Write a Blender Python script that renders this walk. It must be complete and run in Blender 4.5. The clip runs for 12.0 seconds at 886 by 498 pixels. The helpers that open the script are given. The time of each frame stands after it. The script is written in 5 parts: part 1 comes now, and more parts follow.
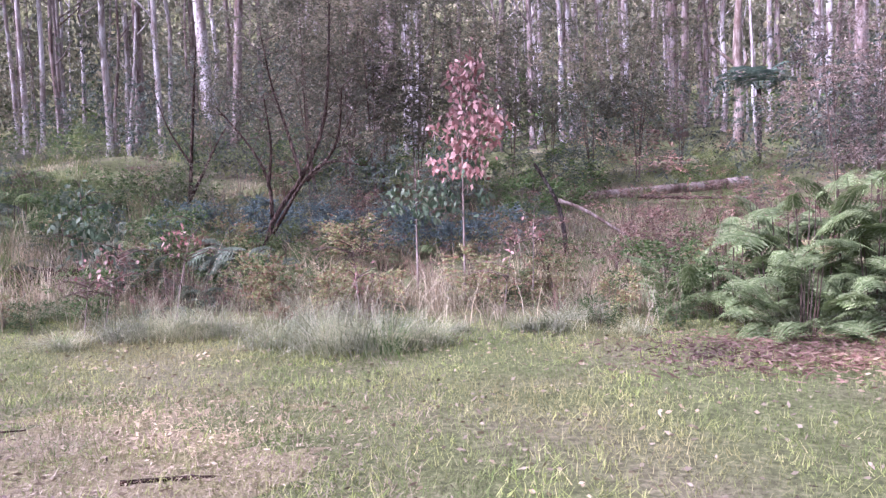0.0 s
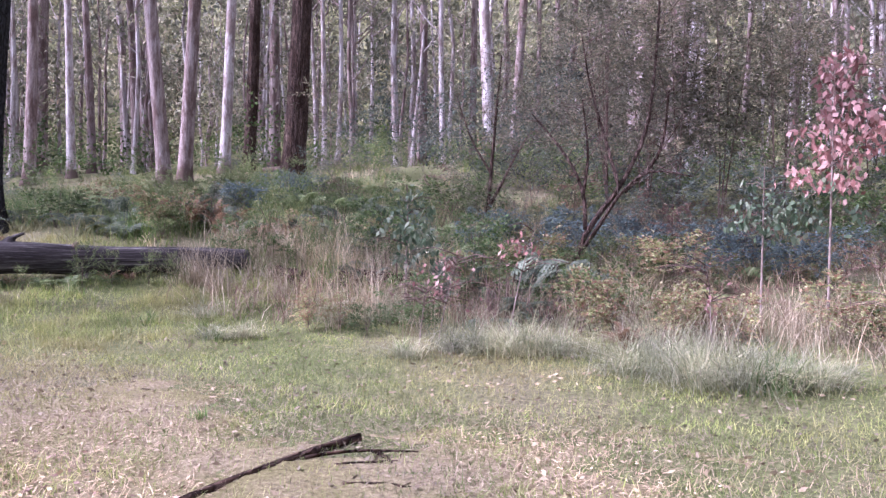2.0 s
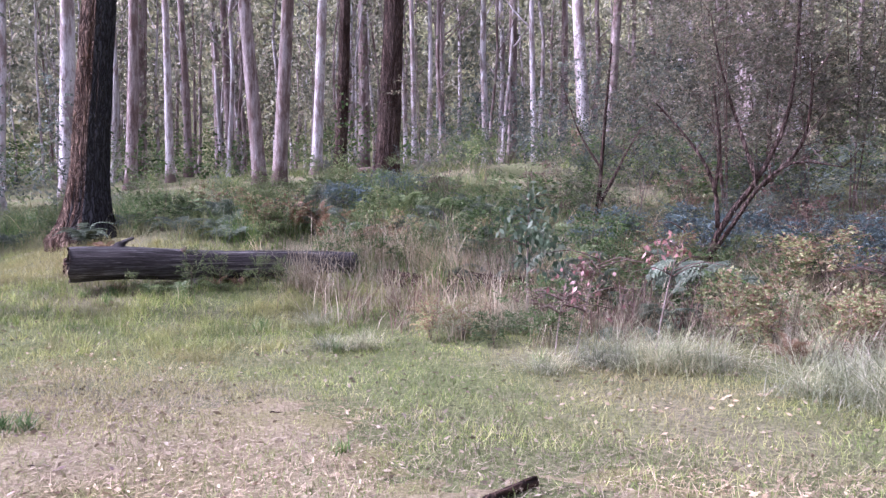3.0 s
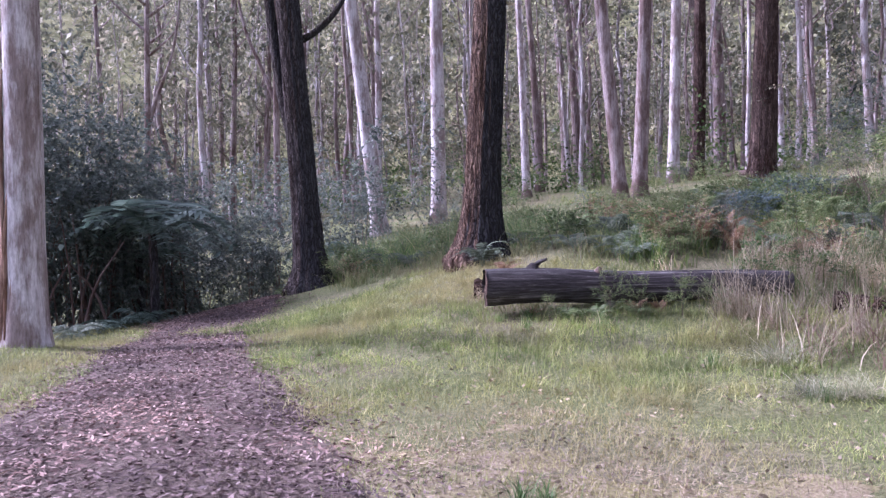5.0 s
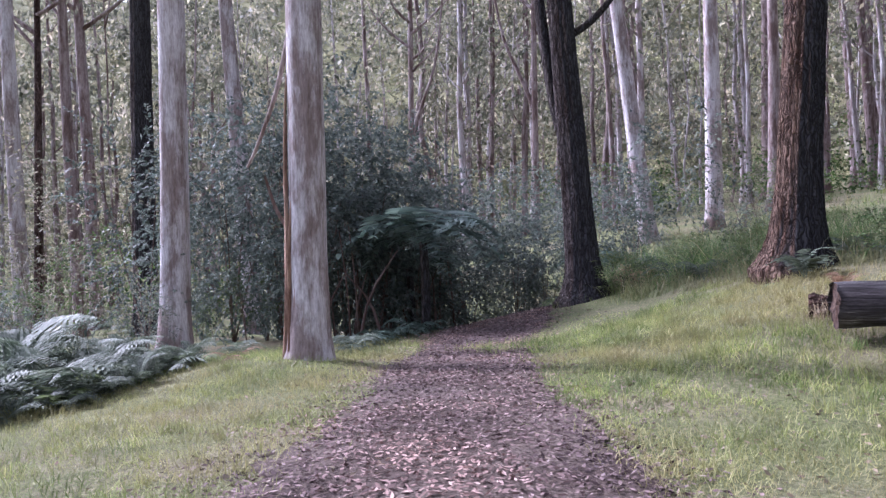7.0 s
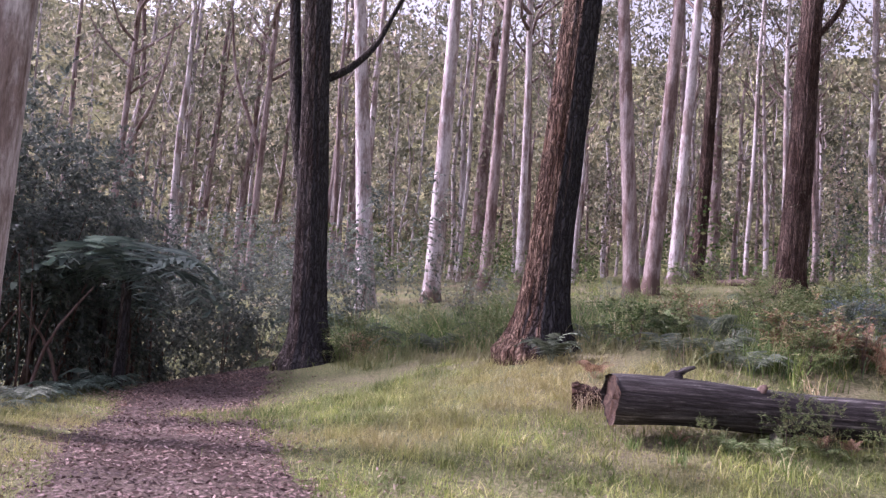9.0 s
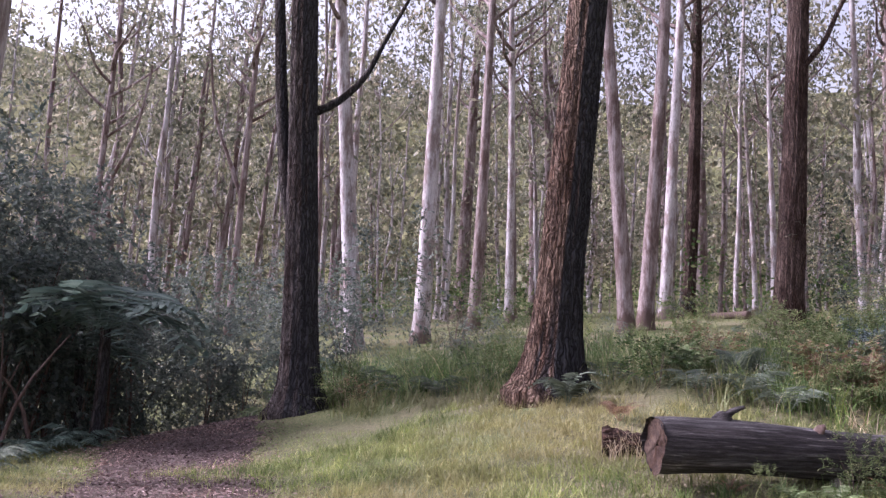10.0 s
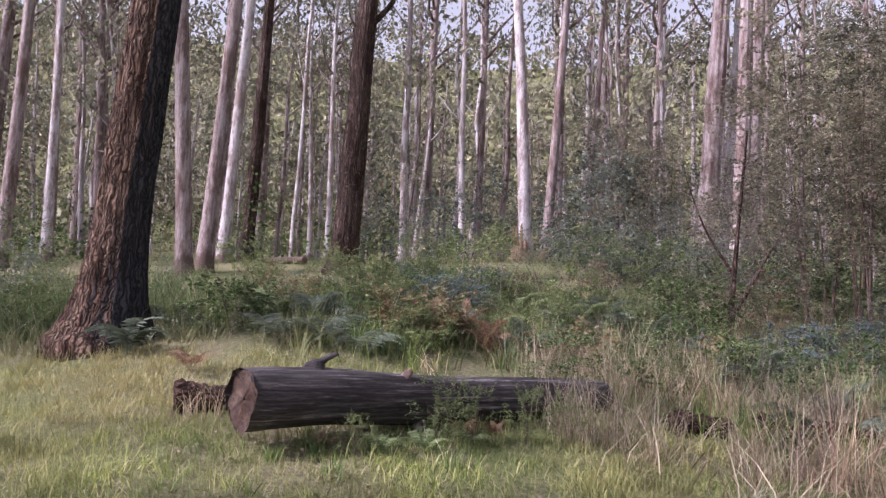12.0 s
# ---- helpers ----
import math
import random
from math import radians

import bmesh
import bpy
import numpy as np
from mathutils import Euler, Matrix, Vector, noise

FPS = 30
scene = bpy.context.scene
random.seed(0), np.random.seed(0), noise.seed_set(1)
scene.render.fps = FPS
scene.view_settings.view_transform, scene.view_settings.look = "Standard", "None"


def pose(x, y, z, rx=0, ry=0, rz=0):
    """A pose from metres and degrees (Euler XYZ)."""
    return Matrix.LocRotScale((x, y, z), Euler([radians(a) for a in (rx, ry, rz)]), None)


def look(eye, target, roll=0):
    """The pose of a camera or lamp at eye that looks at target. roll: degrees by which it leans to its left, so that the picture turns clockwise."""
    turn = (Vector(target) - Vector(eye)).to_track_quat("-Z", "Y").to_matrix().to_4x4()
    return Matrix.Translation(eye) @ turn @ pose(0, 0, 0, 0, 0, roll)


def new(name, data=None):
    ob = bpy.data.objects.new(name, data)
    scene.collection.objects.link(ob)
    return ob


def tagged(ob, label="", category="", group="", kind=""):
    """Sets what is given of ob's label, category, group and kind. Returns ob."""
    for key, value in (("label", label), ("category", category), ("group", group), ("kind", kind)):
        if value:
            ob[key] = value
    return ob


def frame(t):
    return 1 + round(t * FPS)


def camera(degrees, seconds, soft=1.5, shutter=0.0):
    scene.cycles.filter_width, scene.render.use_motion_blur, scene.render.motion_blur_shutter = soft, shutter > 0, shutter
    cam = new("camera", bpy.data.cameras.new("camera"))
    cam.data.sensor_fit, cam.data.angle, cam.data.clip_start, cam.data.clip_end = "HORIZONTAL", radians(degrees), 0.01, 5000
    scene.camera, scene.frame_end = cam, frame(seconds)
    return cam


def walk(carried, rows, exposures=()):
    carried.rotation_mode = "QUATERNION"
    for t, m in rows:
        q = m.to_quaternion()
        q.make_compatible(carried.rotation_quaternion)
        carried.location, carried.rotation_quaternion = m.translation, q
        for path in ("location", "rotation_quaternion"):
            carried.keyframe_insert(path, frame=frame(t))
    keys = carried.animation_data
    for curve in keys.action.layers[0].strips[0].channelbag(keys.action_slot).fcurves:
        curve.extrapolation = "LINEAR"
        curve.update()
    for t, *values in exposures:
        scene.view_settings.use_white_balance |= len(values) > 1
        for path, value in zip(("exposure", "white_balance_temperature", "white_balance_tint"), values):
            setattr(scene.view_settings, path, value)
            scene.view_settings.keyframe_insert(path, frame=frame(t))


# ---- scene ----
cam = camera(57.4, 12.0, soft=1.4)
PATH = [
    (0, (-0.508, -0.099, 1.338), (-0.614, 1.896, 1.246), -1.38),
    (0.5, (-0.808, -0.044, 1.341), (-1.058, 1.938, 1.252), -0.80),
    (1, (-1.112, 0.120, 1.306), (-1.460, 2.086, 1.189), 0.42),
    (1.5, (-1.442, 0.398, 1.314), (-2.005, 2.316, 1.240), -0.48),
    (2, (-1.829, 0.641, 1.295), (-2.537, 2.511, 1.243), 0.87),
    (2.5, (-2.240, 0.951, 1.251), (-3.061, 2.774, 1.194), 1.55),
    (2.7, (-2.431, 1.093, 1.268), (-3.269, 2.908, 1.211), 1.03),
    (4.3, (-3.766, 1.404, 1.457), (-5.058, 2.931, 1.429), -0.42),
    (4.5, (-3.974, 1.432, 1.437), (-5.297, 2.931, 1.418), -0.07),
    (5, (-4.510, 1.476, 1.426), (-6.039, 2.766, 1.403), -1.28),
    (5.5, (-4.977, 1.549, 1.428), (-6.702, 2.561, 1.425), -0.94),
    (6, (-5.399, 1.611, 1.423), (-7.220, 2.437, 1.426), -1.65),
    (6.5, (-5.835, 1.708, 1.394), (-7.689, 2.458, 1.377), -2.23),
    (6.7, (-6.004, 1.756, 1.411), (-7.858, 2.506, 1.412), -2.03),
    (8.3, (-7.513, 2.023, 1.377), (-9.144, 3.172, 1.516), 4.04),
    (8.5, (-7.701, 2.090, 1.366), (-9.236, 3.359, 1.548), 4.20),
    (9, (-8.130, 2.170, 1.378), (-9.578, 3.539, 1.559), 4.44),
    (9.5, (-8.568, 2.349, 1.388), (-10.009, 3.710, 1.651), 3.84),
    (10, (-9.029, 2.491, 1.365), (-10.437, 3.883, 1.648), 2.99),
    (10.5, (-9.421, 2.787, 1.366), (-10.590, 4.381, 1.673), 3.03),
    (11, (-9.720, 3.086, 1.359), (-10.563, 4.876, 1.654), 3.13),
    (11.5, (-9.880, 3.169, 1.361), (-10.567, 5.035, 1.565), 2.10),
    (12, (-9.913, 3.278, 1.367), (-10.396, 5.208, 1.566), 2.50),
]
EXPOSURES = [(0.0, 0.85, 5250, 38), (2.0, 0.9, 5300, 39), (2.7, 0.92, 5270, 38), (4.3, 0.79, 4980, 30), (5.0, 0.85, 5140, 38), (5.5, 0.91, 5310, 46), (6.0, 0.85, 5210, 33), (6.7, 0.79, 5150, 30), (8.3, 0.69, 5480, 34), (8.6, 0.69, 5530, 37), (9.0, 0.72, 5720, 42), (9.5, 0.66, 5620, 38), (10.0, 0.62, 5620, 34), (11.0, 0.51, 6080, 35), (12.0, 0.5, 5760, 31)]
walk(cam, [(t, look(eye, target, roll)) for t, eye, target, roll in PATH], EXPOSURES)

# ---- world, sun ----
SUN_YAW, SUN_UP = 124.0, 40.0   # degrees left of +y, degrees above the horizon
to_sun = Vector((-math.sin(radians(SUN_YAW)) * math.cos(radians(SUN_UP)), math.cos(radians(SUN_YAW)) * math.cos(radians(SUN_UP)), math.sin(radians(SUN_UP))))
world = bpy.data.worlds.new("world")
scene.world = world
world.use_nodes = True
wn = world.node_tree.nodes
sky = wn.new("ShaderNodeTexSky")
sky.sky_type, sky.sun_disc = "NISHITA", False
sky.sun_elevation, sky.sun_rotation = radians(SUN_UP), -radians(SUN_YAW)
sky.air_density, sky.dust_density, sky.ozone_density = 1.0, 5.0, 0.6
haze = wn.new("ShaderNodeHueSaturation")
haze.inputs["Saturation"].default_value, haze.inputs["Value"].default_value = 0.16, 1.3
world.node_tree.links.new(sky.outputs[0], haze.inputs["Color"])
world.node_tree.links.new(haze.outputs[0], wn["Background"].inputs[0])
wn["Background"].inputs[1].default_value = 0.14
sun = new("sun", bpy.data.lights.new("sun", "SUN"))
sun.data.energy, sun.data.angle, sun.data.color = 4.9, radians(4.5), (1.0, 0.93, 0.84)
sun.matrix_world = look((0, 0, 0), -to_sun)

# ---- materials ----
rng = np.random.default_rng(11)


def node_mat(name, rough=0.9, spec=0.2):
    m = bpy.data.materials.new(name)
    m.use_nodes = True
    b = m.node_tree.nodes["Principled BSDF"]
    b.inputs["Roughness"].default_value = rough
    b.inputs["Specular IOR Level"].default_value = spec
    return m, m.node_tree.nodes, m.node_tree.links, b


def ramp(nodes, links, fac, stops):
    r = nodes.new("ShaderNodeValToRGB")
    while len(r.color_ramp.elements) < len(stops):
        r.color_ramp.elements.new(0.5)
    for e, (p, c) in zip(r.color_ramp.elements, stops):
        e.position, e.color = p, (*c, 1)
    links.new(fac, r.inputs[0])
    return r.outputs[0]


def noise_out(nodes, links, scale, stretch=(1, 1, 1), detail=6, rough=0.6, coord="Object"):
    tc, mp, n = nodes.new("ShaderNodeTexCoord"), nodes.new("ShaderNodeMapping"), nodes.new("ShaderNodeTexNoise")
    mp.inputs["Scale"].default_value = stretch
    links.new(tc.outputs[coord], mp.inputs[0])
    links.new(mp.outputs[0], n.inputs["Vector"])
    n.inputs["Scale"].default_value, n.inputs["Detail"].default_value, n.inputs["Roughness"].default_value = scale, detail, rough
    return n.outputs["Fac"]


def mixed(nodes, links, fac, a, b, mode="MIX"):
    m = nodes.new("ShaderNodeMix")
    m.data_type, m.blend_type = "RGBA", mode
    for sock, v in ((m.inputs[0], fac), (m.inputs[6], a), (m.inputs[7], b)):
        if isinstance(v, (int, float)):
            sock.default_value = v
        elif isinstance(v, tuple):
            sock.default_value = (*v, 1)
        else:
            links.new(v, sock)
    return m.outputs[2]


def bump(nodes, links, b, height, strength, distance):
    n = nodes.new("ShaderNodeBump")
    n.inputs["Strength"].default_value, n.inputs["Distance"].default_value = strength, distance
    links.new(height, n.inputs["Height"])
    links.new(n.outputs[0], b.inputs["Normal"])


def leaf_mat(name, stops, through_light=0.35, rough=0.6, clump=0.45, patch=0.0, patch_col=(0.3, 0.25, 0.14)):
    """Foliage: a colour for each leaf out of the ramp, patches of drier leaves, some light through the blade."""
    m, nodes, links, b = node_mat(name, rough, 0.25)
    geo = nodes.new("ShaderNodeNewGeometry")
    col = ramp(nodes, links, geo.outputs["Random Per Island"], stops)
    info = nodes.new("ShaderNodeObjectInfo")
    hsv = nodes.new("ShaderNodeHueSaturation")
    mr = nodes.new("ShaderNodeMapRange")
    mr.inputs[3].default_value, mr.inputs[4].default_value = 0.75, 1.25
    links.new(info.outputs["Random"], mr.inputs[0])
    links.new(mr.outputs[0], hsv.inputs["Value"])
    links.new(col, hsv.inputs["Color"])
    tone = ramp(nodes, links, noise_out(nodes, links, clump, detail=2), [(0.34, (0.5, 0.52, 0.55)), (0.5, (0.95, 0.95, 0.95)), (0.66, (1.5, 1.42, 1.3))])
    col = mixed(nodes, links, 1.0, hsv.outputs[0], tone, "MULTIPLY")
    if patch:
        n = noise_out(nodes, links, patch, detail=3)
        f = ramp(nodes, links, n, [(0.45, (0, 0, 0)), (0.62, (0.72, 0.72, 0.72))])
        col = mixed(nodes, links, f, col, patch_col)
    links.new(col, b.inputs["Base Color"])
    tr, mx = nodes.new("ShaderNodeBsdfTranslucent"), nodes.new("ShaderNodeMixShader")
    links.new(col, tr.inputs[0])
    mx.inputs[0].default_value = through_light
    links.new(b.outputs[0], mx.inputs[1])
    links.new(tr.outputs[0], mx.inputs[2])
    links.new(mx.outputs[0], nodes["Material Output"].inputs[0])
    return m


def bark_mat(name, stops, streak=(9, 9, 0.55), scale=1.0, relief=0.5, rough_depth=0.02, sock=0.0, sock_col=(0.09, 0.06, 0.045), dark_side=0.0, fine=30, blotch=(0.5, 0.43, 0.4), furrow=None, deep=0.9):
    """Bark: streaks along the trunk, blotches, fine grain; a rough dark sock at the foot, near-black on one side."""
    m, nodes, links, b = node_mat(name, 0.88, 0.15)
    n1 = noise_out(nodes, links, scale, streak, 10, 0.72)
    lying_down = streak[0] < streak[2]
    n2 = noise_out(nodes, links, 1.3, (0.4, 2.2, 2.2) if lying_down else (1.6, 1.6, 0.5), 8, 0.7)
    n3 = noise_out(nodes, links, fine, (0.15, 1, 1) if lying_down else (1, 1, 0.2), 6, 0.75)
    col = ramp(nodes, links, n1, stops)
    dark = mixed(nodes, links, 1.0, col, blotch, "MULTIPLY")
    col = mixed(nodes, links, ramp(nodes, links, n2, [(0.46, (0, 0, 0)), (0.56, (1, 1, 1))]), col, dark)
    grain = ramp(nodes, links, n3, [(0.33, (0.42, 0.4, 0.38)), (0.6, (1, 1, 1))])
    col = mixed(nodes, links, 0.8, col, grain, "MULTIPLY")
    if sock:
        tc, sep = nodes.new("ShaderNodeTexCoord"), nodes.new("ShaderNodeSeparateXYZ")
        links.new(tc.outputs["Object"], sep.inputs[0])
        nz = noise_out(nodes, links, 2.2, (2.5, 2.5, 0.5), 5, 0.7)
        add = nodes.new("ShaderNodeMath")
        add.operation, add.inputs[1].default_value = "MULTIPLY_ADD", -3.2 * sock
        links.new(nz, add.inputs[0])
        links.new(sep.outputs[2], add.inputs[2])
        mr = nodes.new("ShaderNodeMapRange")
        mr.inputs[1].default_value, mr.inputs[2].default_value = -0.35 * sock, -0.1 * sock
        mr.inputs[3].default_value, mr.inputs[4].default_value = 1, 0
        links.new(add.outputs[0], mr.inputs[0])
        sc = mixed(nodes, links, n1, sock_col, tuple(2.6 * v for v in sock_col))
        col = mixed(nodes, links, mr.outputs[0], col, sc)
    # the side facing (0.75, 0.66) goes near-black, its edge broken up by noise
    if dark_side:
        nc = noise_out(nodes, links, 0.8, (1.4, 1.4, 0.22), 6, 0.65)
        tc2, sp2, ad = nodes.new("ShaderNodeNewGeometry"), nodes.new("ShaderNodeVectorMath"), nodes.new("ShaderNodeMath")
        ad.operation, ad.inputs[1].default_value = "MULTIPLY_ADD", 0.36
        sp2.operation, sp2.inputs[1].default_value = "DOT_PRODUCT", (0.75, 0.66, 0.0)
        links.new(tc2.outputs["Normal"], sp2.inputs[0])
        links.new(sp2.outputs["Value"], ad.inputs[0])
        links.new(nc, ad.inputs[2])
        f = ramp(nodes, links, ad.outputs[0], [(0.5 - 0.12 * dark_side, (0, 0, 0)), (0.57, (1, 1, 1))])
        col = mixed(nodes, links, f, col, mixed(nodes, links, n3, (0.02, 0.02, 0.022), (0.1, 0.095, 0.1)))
    h = nodes.new("ShaderNodeMath")
    h.operation = "ADD"
    links.new(n1, h.inputs[0])
    links.new(n3, h.inputs[1])
    if furrow:
        tc3, mp3, vo, wob, am = nodes.new("ShaderNodeTexCoord"), nodes.new("ShaderNodeMapping"), nodes.new("ShaderNodeTexVoronoi"), nodes.new("ShaderNodeTexNoise"), nodes.new("ShaderNodeVectorMath")
        mp3.inputs["Scale"].default_value = furrow
        wob.inputs["Scale"].default_value = 5
        am.operation, am.inputs[2].default_value = "MULTIPLY_ADD", (0, 0, 0)
        am.inputs[1].default_value = (0.16, 0.16, 0.16)
        links.new(tc3.outputs["Object"], wob.inputs["Vector"])
        links.new(wob.outputs["Color"], am.inputs[0])
        links.new(tc3.outputs["Object"], am.inputs[2])
        links.new(am.outputs[0], mp3.inputs[0])
        links.new(mp3.outputs[0], vo.inputs["Vector"])
        vo.feature = "DISTANCE_TO_EDGE"
        vo.inputs["Scale"].default_value = 1.0
        gap = ramp(nodes, links, vo.outputs[0], [(0.02, (0.3, 0.28, 0.27)), (0.14, (0.9, 0.9, 0.9)), (0.4, (1.25, 1.22, 1.2))])
        col = mixed(nodes, links, deep, col, gap, "MULTIPLY")
        h2 = nodes.new("ShaderNodeMath")
        h2.operation, h2.inputs[1].default_value = "MULTIPLY_ADD", 0.35
        links.new(h.outputs[0], h2.inputs[0])
        links.new(ramp(nodes, links, vo.outputs[0], [(0.0, (0, 0, 0)), (0.3, (1, 1, 1))]), h2.inputs[2])
        h = h2
    links.new(col, b.inputs["Base Color"])
    bump(nodes, links, b, h.outputs[0], relief, rough_depth)
    return m


M = {}
M["gum"] = bark_mat("pale_gum_bark", [(0.28, (0.22, 0.165, 0.14)), (0.4, (0.42, 0.37, 0.365)), (0.54, (0.6, 0.565, 0.58)), (0.75, (0.74, 0.7, 0.725))], (5, 5, 0.45), 1.2, 0.35, 0.012)
M["gum_white"] = bark_mat("white_gum_bark", [(0.25, (0.33, 0.27, 0.25)), (0.45, (0.56, 0.51, 0.52)), (0.7, (0.73, 0.69, 0.715))], (4, 4, 0.4), 1.0, 0.25, 0.01, sock=0.3, sock_col=(0.075, 0.055, 0.048))
M["gum_grey"] = bark_mat("grey_pink_gum_bark", [(0.28, (0.13, 0.09, 0.085)), (0.45, (0.3, 0.235, 0.225)), (0.6, (0.42, 0.36, 0.362)), (0.75, (0.55, 0.5, 0.51))], (6, 6, 0.5), 1.2, 0.45, 0.015, sock=0.5, sock_col=(0.06, 0.042, 0.036))
M["stringy"] = bark_mat("stringy_bark", [(0.3, (0.065, 0.042, 0.035)), (0.46, (0.18, 0.115, 0.085)), (0.6, (0.32, 0.22, 0.165)), (0.8, (0.5, 0.38, 0.31))], (11, 11, 1.9), 1.3, 1.0, 0.07, dark_side=0.55, fine=55, furrow=(17, 17, 1.7))
M["brown"] = bark_mat("brown_bark", [(0.3, (0.055, 0.038, 0.034)), (0.5, (0.14, 0.095, 0.08)), (0.7, (0.26, 0.19, 0.165))], (10, 10, 1.5), 1.2, 1.0, 0.05, fine=50, furrow=(16, 16, 1.3))
M["dark"] = bark_mat("dark_rough_bark", [(0.3, (0.06, 0.05, 0.048)), (0.5, (0.15, 0.125, 0.118)), (0.75, (0.28, 0.24, 0.23))], (9, 9, 1.6), 1.2, 1.0, 0.05, dark_side=0.6, fine=50, furrow=(15, 15, 1.4))
M["twig"] = bark_mat("twig_bark", [(0.3, (0.085, 0.06, 0.052)), (0.6, (0.2, 0.145, 0.125)), (0.8, (0.32, 0.25, 0.22))], (12, 12, 2), 2.0, 0.4, 0.006)
M["deadwood"] = bark_mat("weathered_wood", [(0.3, (0.06, 0.05, 0.045)), (0.46, (0.15, 0.13, 0.12)), (0.6, (0.27, 0.24, 0.225)), (0.8, (0.42, 0.39, 0.37))], (0.6, 12, 12), 1.6, 0.9, 0.02, furrow=(0.45, 13, 13), deep=0.45)
M["logwood"] = bark_mat("dark_weathered_log", [(0.34, (0.028, 0.025, 0.026)), (0.5, (0.072, 0.065, 0.066)), (0.58, (0.14, 0.13, 0.13)), (0.66, (0.4, 0.37, 0.35))], (0.55, 15, 15), 1.5, 0.8, 0.012, fine=42, blotch=(0.66, 0.62, 0.62))
M["cut"] = bark_mat("sawn_end_wood", [(0.3, (0.03, 0.021, 0.018)), (0.5, (0.09, 0.06, 0.048)), (0.75, (0.26, 0.19, 0.145))], (0.6, 6, 6), 2.0, 0.6, 0.015)
M["rotten"] = bark_mat("rotten_wood", [(0.3, (0.03, 0.02, 0.016)), (0.5, (0.1, 0.06, 0.045)), (0.75, (0.24, 0.16, 0.12))], (2, 8, 8), 1.5, 1.0, 0.04, furrow=(4, 14, 14))
M["palewood"] = bark_mat("bleached_wood", [(0.3, (0.18, 0.135, 0.12)), (0.5, (0.36, 0.29, 0.265)), (0.75, (0.55, 0.48, 0.45))], (6, 6, 0.6), 1.2, 0.5, 0.02)
M["splinter"] = bark_mat("raw_orange_wood", [(0.3, (0.14, 0.08, 0.055)), (0.5, (0.36, 0.235, 0.17)), (0.75, (0.54, 0.4, 0.32))], (8, 8, 0.5), 1.3, 0.8, 0.03)

GREEN = [(0.0, (0.045, 0.085, 0.026)), (0.4, (0.08, 0.135, 0.042)), (0.75, (0.135, 0.185, 0.065)), (1.0, (0.27, 0.25, 0.16))]
M["canopy"] = leaf_mat("gum_leaves", [(0.0, (0.12, 0.13, 0.085)), (0.5, (0.22, 0.22, 0.15)), (0.85, (0.34, 0.32, 0.235)), (1.0, (0.48, 0.43, 0.35))], 0.52, clump=0.17)
M["hillwood"] = leaf_mat("hill_foliage", [(0.0, (0.13, 0.14, 0.09)), (0.5, (0.22, 0.22, 0.13)), (1.0, (0.36, 0.34, 0.22))])
M["shrub"] = leaf_mat("shrub_leaves", GREEN)
# leaf colours lightened and tinted blue to imitate haze over the thicket
M["dark_shrub"] = leaf_mat("hazed_shrub_leaves", [(0.0, (0.07, 0.093, 0.078)), (0.6, (0.14, 0.168, 0.14)), (1.0, (0.24, 0.26, 0.22))], 0.5)
M["wattle"] = leaf_mat("wattle_leaves", [(0.0, (0.09, 0.093, 0.06)), (0.5, (0.165, 0.16, 0.108)), (0.85, (0.25, 0.22, 0.165)), (1.0, (0.37, 0.3, 0.245))], 0.5)
M["feather"] = leaf_mat("feathery_herb_leaves", [(0.0, (0.075, 0.108, 0.04)), (0.5, (0.145, 0.188, 0.068)), (0.85, (0.23, 0.258, 0.115)), (1.0, (0.34, 0.3, 0.18))], 0.4)
M["weeping"] = leaf_mat("withered_pinkish_leaves", [(0.0, (0.13, 0.1, 0.085)), (0.5, (0.25, 0.19, 0.17)), (1.0, (0.42, 0.34, 0.3))], 0.4)
M["blue"] = leaf_mat("blue_green_leaves", [(0.0, (0.075, 0.11, 0.105)), (0.6, (0.135, 0.18, 0.18)), (1.0, (0.23, 0.28, 0.275))])
M["fern"] = leaf_mat("fern_fronds", [(0.0, (0.12, 0.165, 0.06)), (0.5, (0.215, 0.275, 0.115)), (1.0, (0.4, 0.44, 0.25))])
M["fern_grey"] = leaf_mat("dusty_fern_fronds", [(0.0, (0.085, 0.112, 0.072)), (0.5, (0.155, 0.185, 0.13)), (1.0, (0.28, 0.31, 0.235))])
M["fern_dark"] = leaf_mat("tree_fern_fronds", [(0.0, (0.075, 0.115, 0.09)), (0.6, (0.16, 0.22, 0.17)), (1.0, (0.28, 0.34, 0.27))])
M["fern_dead"] = leaf_mat("dead_fern_fronds", [(0.0, (0.16, 0.085, 0.05)), (0.5, (0.29, 0.17, 0.1)), (1.0, (0.42, 0.3, 0.2))])
M["red"] = leaf_mat("dead_pink_leaves", [(0.0, (0.17, 0.07, 0.063)), (0.5, (0.36, 0.185, 0.17)), (1.0, (0.55, 0.37, 0.34))], 0.3)
M["sapling"] = leaf_mat("sapling_leaves", [(0.0, (0.055, 0.09, 0.05)), (0.6, (0.12, 0.165, 0.1)), (1.0, (0.28, 0.31, 0.22))], 0.3)
M["rust"] = leaf_mat("rusty_leaves", [(0.0, (0.3, 0.16, 0.11)), (0.3, (0.44, 0.27, 0.19)), (0.5, (0.22, 0.25, 0.1)), (0.8, (0.36, 0.38, 0.16)), (1.0, (0.5, 0.46, 0.29))])
M["pinkscrub"] = leaf_mat("pink_brown_scrub", [(0.0, (0.13, 0.08, 0.06)), (0.5, (0.26, 0.15, 0.125)), (1.0, (0.36, 0.25, 0.2))])
